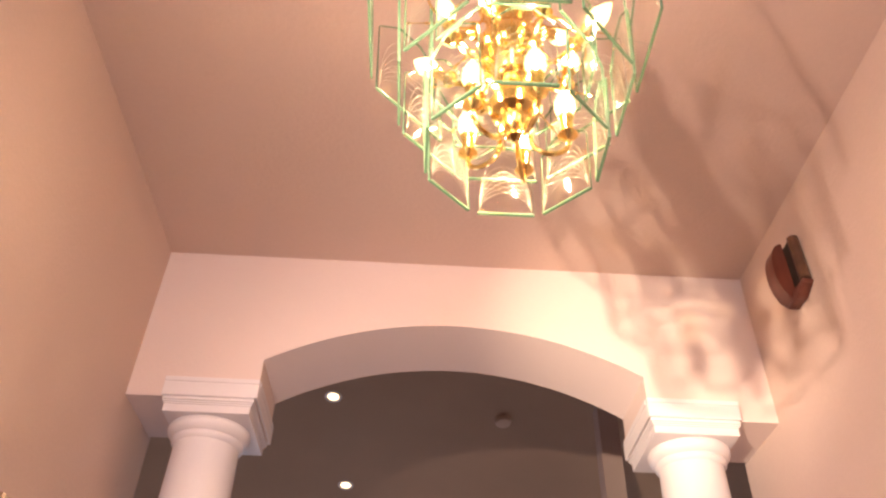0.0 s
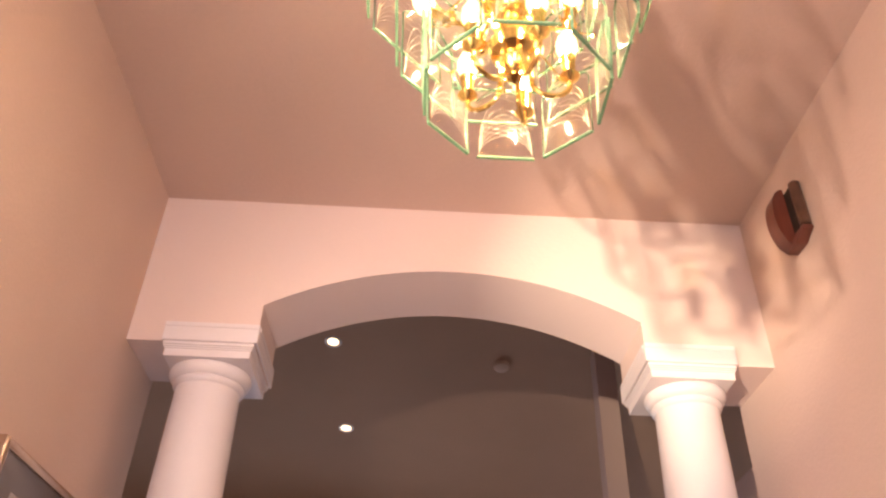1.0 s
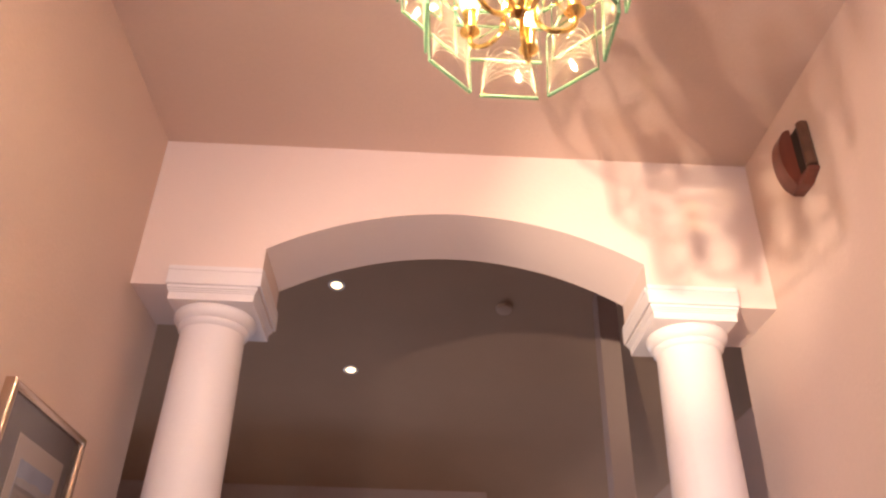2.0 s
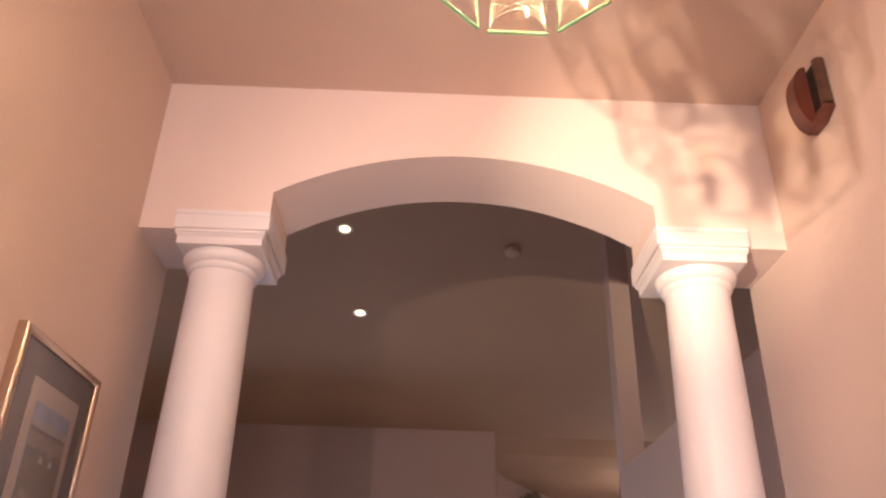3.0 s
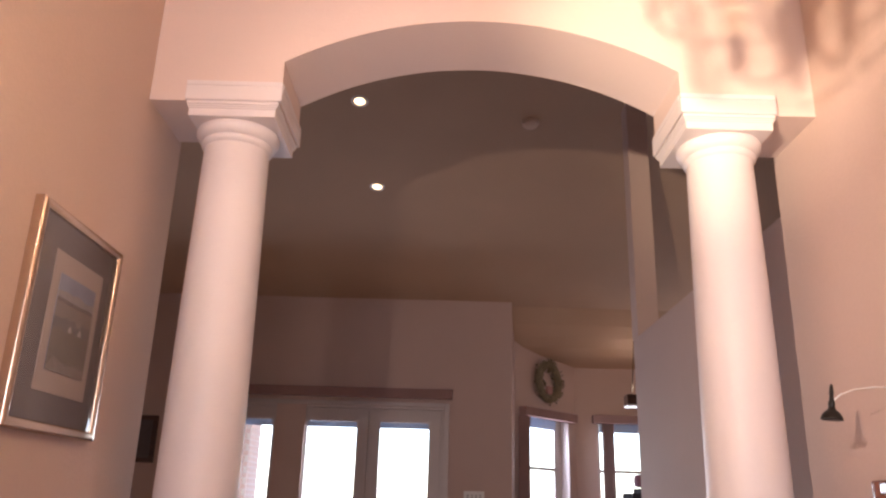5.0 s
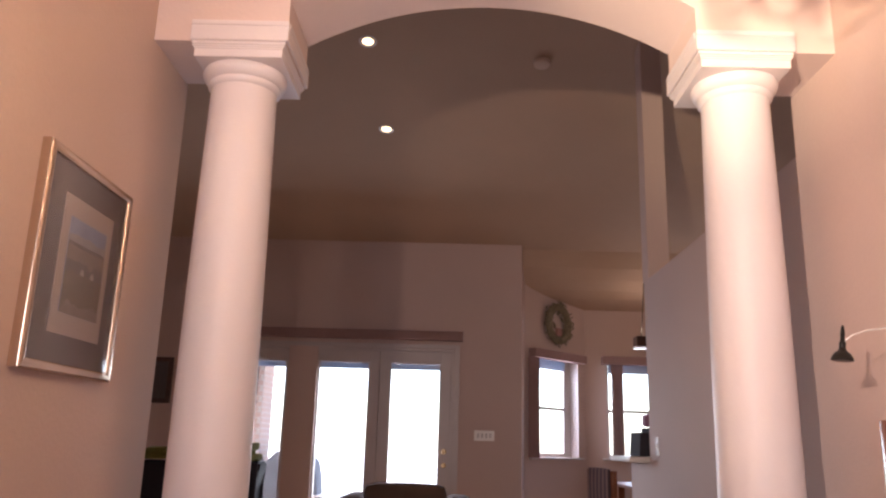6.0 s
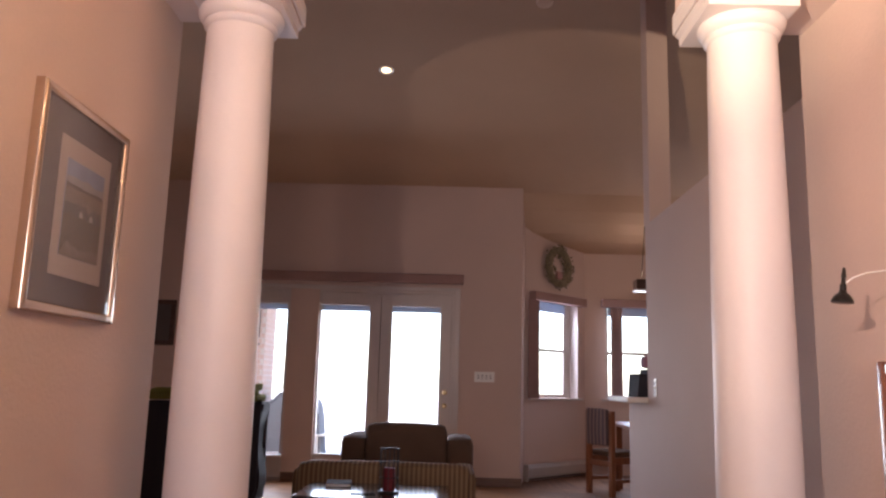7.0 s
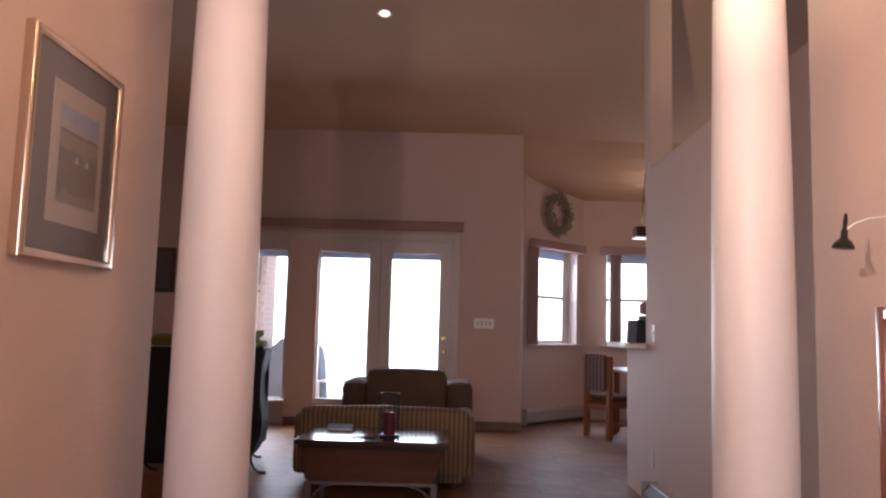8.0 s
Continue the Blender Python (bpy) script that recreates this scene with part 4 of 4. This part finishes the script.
def armchair():
    s = thing("armchair", "dark brown velour armchair with a plump back", "armchair", pose(-0.35, 7.15, 0, 0, 0, 0))
    part("frame", box((-0.48, -0.2, 0.04), (0.48, 0.45, 0.3), 0.03), BROWN, s)
    part("back", cushion((-0.36, -0.32, 0.1), (0.33, -0.08, 0.765), 0.012, 2), BROWN, s, smooth=True)
    part("arm", cushion((-0.58, -0.28, 0.1), (-0.36, 0.45, 0.655), 0.01, 3), BROWN, s, smooth=True)
    part("arm", cushion((0.33, -0.28, 0.1), (0.56, 0.45, 0.655), 0.01, 5), BROWN, s, smooth=True)
    part("seat_cushion", cushion((-0.35, -0.08, 0.3), (0.32, 0.44, 0.46), 0.01, 7), BROWN, s, smooth=True)
    for x in (-0.42, 0.42):
        for y in (-0.15, 0.4):
            part("foot", lathe([(0.02, 0), (0.03, 0.04), (0.03, 0.06)], 12, pose(x, y, 0)), DARKWOOD, s)

armchair()


def trunk_table():
    t = thing("coffee_table", "chestnut trunk coffee table with a dark polished top", "coffee table", pose(-0.445, 5.0, 0))
    part("top", box((-0.455, -0.33, 0.425), (0.455, 0.33, 0.455), 0.006), POLISH, t, "dark polished wooden top")
    bm = prism([(-0.375, 0.215), (0.375, 0.215), (0.425, 0.405), (-0.425, 0.405)], -0.29, 0.29, "y")
    bmesh.ops.bevel(bm, geom=list(bm.edges), offset=0.006, segments=2, affect="EDGES")
    part("body", bm, TRUNK, t)
    part("moulding", box((-0.435, -0.305, 0.4055), (0.435, 0.305, 0.4245), 0.005), POLISH, t)
    part("lower_rail", box((-0.39, -0.295, 0.195), (0.39, 0.295, 0.2145), 0.004), PEWTER, t)
    for x in (-0.37, 0.37):
        for y in (-0.27, 0.27):
            part("leg", box((x - 0.018, y - 0.018, 0), (x + 0.018, y + 0.018, 0.1945), 0.005), PEWTER, t)
        s = 1 if x < 0 else -1
        pts = [(x + s * (0.02 + 0.12 * (1 - math.cos(q))), -0.27, 0.075 + 0.115 * math.sin(q)) for q in (math.pi / 2 * i / 10 for i in range(11))]
        part("bracket", tube(pts, 0.007, 8), PEWTER, t)

trunk_table()

la = thing("candle_lantern", "black wire lantern with a thick red candle", "candle lantern", pose(-0.36, 4.92, 0.4555))
part("tray", lathe([(0.06, 0), (0.064, 0.004), (0.064, 0.012), (0.05, 0.012)], 24), BLACKMETAL, la)
part("candle", lathe([(0.037, 0.012), (0.038, 0.02), (0.038, 0.14), (0.033, 0.148), (0.01, 0.145)], 24), REDWAX, la, "thick red wax candle", smooth=True)
for k in range(12):
    a = 2 * math.pi * k / 12
    part("wire", tube([(0.06 * math.cos(a), 0.06 * math.sin(a), 0.01), (0.056 * math.cos(a), 0.056 * math.sin(a), 0.26)], 0.0022, 5), BLACKMETAL, la)
for z in (0.09, 0.18, 0.26):
    part("hoop", tube([(0.058 * math.cos(q), 0.058 * math.sin(q), z) for q in (2 * math.pi * i / 24 for i in range(25))], 0.0025, 5), BLACKMETAL, la)
bk = thing("book", "dark thin book lying on the coffee table", "book", pose(-0.7, 5.2, 0.4555, 0, 0, 6))
part("cover", box((-0.08, -0.11, 0), (0.08, 0.11, 0.022), 0.002), BOXDARK, bk)
part("pages", box((-0.077, -0.1115, 0.004), (0.077, -0.1102, 0.018)), PLASTIC, bk, "pale page edges")
pn = thing("pen", "dark pen lying on the coffee table", "pen", pose(-0.5, 4.8, 0.4605, 0, 0, 0))
part("barrel", tube([(-0.08, 0, 0), (0.07, 0.02, 0)], 0.005, 8), BLACKMETAL, pn)


def recliner():
    s = thing("recliner", "black leather recliner with its back to the entry", "armchair", pose(-1.83, 6.1, 0))
    out = [(-0.5, 0.06), (0.25, 0.055), (0.36, 0.15), (0.425, 0.3), (0.425, 0.42), (0.39, 0.6), (0.39, 0.74), (0.425, 0.89), (0.425, 0.945), (0.34, 0.925), (0.2, 0.93), (-0.5, 0.93)]
    bm = prism(out, -0.12, 0.14, "y")
    bmesh.ops.bevel(bm, geom=list(bm.edges), offset=0.018, segments=3, affect="EDGES")
    part("back", bm, BLACK, s, smooth=True)
    part("seat", cushion((-0.4, 0.1, 0.15), (0.2, 0.75, 0.45), 0.01), BLACK, s, smooth=True)
    for x in (-0.42, 0.2):
        part("arm", cushion((x - 0.08, 0.1, 0.12), (x + 0.08, 0.75, 0.6), 0.01), BLACK, s, smooth=True)
    for x, y in ((0.4, -0.05), (-0.42, -0.05), (0.2, 0.65), (-0.42, 0.65)):
        part("leg", tube([(x - 0.06, y, 0.16), (x - 0.055, y, 0.09), (x - 0.03, y, 0.04), (x + 0.01, y, 0.014), (x + 0.06, y, 0.011)], 0.011, 8), BLACKMETAL, s)

recliner()
bm = bmesh.new()
add_box(bm, (-0.5, -0.15, 0.0), (0.38, 0.17, 0.055), 0.02)
add_box(bm, (-0.42, -0.165, 0.04), (0.33, 0.15, 0.085), 0.018)
add_box(bm, (0.2, -0.12, 0.08), (0.36, 0.12, 0.13), 0.02)
bmesh.ops.subdivide_edges(bm, edges=list(bm.edges), cuts=2, use_grid_fill=True)
for v in bm.verts:
    v.co += Vector((0.5, 0.3, 1)) * 0.02 * noise.noise(v.co * 9)
bt = thing("blanket", "folded olive green blanket over the recliner", "blanket", pose(-1.83, 6.1, 0.945))
part("folds", bm, OLIVE, bt, smooth=True)

pc = thing("framed_picture", "small dark framed picture on the far wall", "picture", pose(-3.42, FAR, 1.73))
part("picture_frame", box((-0.22, -0.03, -0.26), (0.22, -0.001, 0.26), 0.006), DARKWOOD, pc)
part("canvas", box((-0.17, -0.033, -0.21), (0.17, -0.0305, 0.21)), GREYMAT, pc)
ov = thing("oval_mirror", "dark oval wall plaque on the far wall", "wall plaque", pose(-3.8, FAR - 0.002, 1.55))
part("plate", lathe([(0.24, 0.0), (0.26, 0.01), (0.24, 0.03), (0.2, 0.02)], 40, pose(0, 0, 0, 90) @ Matrix.Diagonal((0.6, 1.5, 1, 1))), BLACKMETAL, ov, smooth=True)


# ---- outside ----
structure("ground", box((-60, FAR + 0.13, -0.3), (60, 120, -0.06)), CONCRETE, "sunlit pale ground outside", "ground")
gr = thing("grill", "barbecue grill under a grey vinyl cover", "grill", pose(-2.03, 10.4, -0.06))
bm = prism([(-0.4, 0.0), (0.43, 0.0), (0.36, 0.78), (0.3, 0.95), (0.2, 1.04), (-0.12, 1.05), (-0.4, 0.78), (-0.36, 0.45)], -0.28, 0.28, "y")
bmesh.ops.bevel(bm, geom=list(bm.edges), offset=0.05, segments=3, affect="EDGES")
part("cover", bm, COVER, gr, smooth=True)
st = thing("side_table", "small white metal patio table", "table", pose(-1.5, 10.3, -0.06))
part("top", box((-0.2, -0.2, 0.48), (0.2, 0.2, 0.5), 0.005), PLASTIC, st)
for x in (-0.17, 0.17):
    for y in (-0.17, 0.17):
        part("leg", tube([(x, y, 0), (x, y, 0.48)], 0.01, 8), PLASTIC, st)

pi = thing("brick_pillar", "red brick patio pillar with pale mortar", "pillar", pose(-2.72, 10.5, -0.06))
part("core", box((-0.29, -0.29, 0), (0.29, 0.29, 2.9)), MORTAR, pi)
ch_w = thing("wind_chime", "dark wind chime hanging by the pillar", "wind chime", pose(-2.52, 10.1, 1.55))
for k in range(3):
    part("pipe", tube([(0.03 * k - 0.03, 0.01 * k, 0.1), (0.03 * k - 0.03, 0.01 * k, 0.55 - 0.05 * k)], 0.008, 6), BLACKMETAL, ch_w)
part("string", tube([(0, 0, 0.5), (0, 0, 1.3)], 0.003, 5), BLACKMETAL, ch_w)
part("striker", lathe([(0.05, 0.0), (0.055, 0.01), (0.05, 0.02)], 16), BLACKMETAL, ch_w)
# out of view; this added roof keeps sky light off the patio
eave = thing("added_patio_roof", "added white patio roof over the doors, out of view", "patio roof", pose(0, FAR + 0.13, 2.55))
part("boarding", box((-4.6, 0.0, 0.0), (0.68, 2.2, 0.08)), WHITE, eave)

brick = box((-0.095, -0.006, -0.029), (0.095, 0.006, 0.029), 0.003)
shared = None
for side in range(2):
    for row in range(42):
        for k in range(3):
            z = 0.035 + row * 0.068
            off = -0.2 + 0.2 * k + (0.05 if row % 2 else -0.05)
            off = max(-0.195, min(0.195, off))
            m = pose(off, -0.292, z) if side == 0 else pose(0.292, off, z, 0, 0, 90)
            if shared is None:
                b = part("brick", brick, BRICKM, pi)
                shared = b.data
            else:
                b = new("brick", shared)
                b.parent = pi
            b.matrix_basis = m


# ---- floor tiles, laid on the floor between the sofa and the far wall ----
TILE = material("red_brown_floor_tile", (0.21, 0.1, 0.045), 0.5, vary=0.35, scale=6, fine=40, bump=0.15, spec=0.22)
tn, tl = TILE.node_tree.nodes, TILE.node_tree.links
info, scaled = tn.new("ShaderNodeObjectInfo"), tn.new("ShaderNodeMapRange")
scaled.inputs[3].default_value, scaled.inputs[4].default_value = 0.8, 1.2
shade = tn.new("ShaderNodeMix")
shade.data_type, shade.blend_type = "RGBA", "MULTIPLY"
shade.inputs[0].default_value = 1
base = tn["Principled BSDF"].inputs["Base Color"]
src = base.links[0].from_socket
tl.new(info.outputs["Random"], scaled.inputs[0])
tl.new(src, shade.inputs[6])
tl.new(scaled.outputs[0], shade.inputs[7])
tl.new(shade.outputs[2], base)
floor = bpy.data.objects["floor"]
bm = bmesh.new()
S = 0.1548
v0 = [bm.verts.new((x, y, 0)) for x, y in ((-S, -S), (S, -S), (S, S), (-S, S))]
v1 = [bm.verts.new((x * 0.994, y * 0.994, 0.0015)) for x, y in ((-S, -S), (S, -S), (S, S), (-S, S))]
for i in range(4):
    bm.faces.new((v0[i], v0[(i + 1) % 4], v1[(i + 1) % 4], v1[i]))
bm.faces.new(v1)
first = part("floor_tile", bm, TILE, floor)
rnd = random.Random(11)
k = 0
for row in range(15):
    for col in range(19):
        o = first if k == 0 else new("floor_tile", first.data)
        o.parent = floor
        o.matrix_basis = pose(-2.6 + 0.31 * col, 4.52 + 0.31 * row, 0.0002, rnd.uniform(-0.05, 0.05), rnd.uniform(-0.05, 0.05), 0)
        k += 1
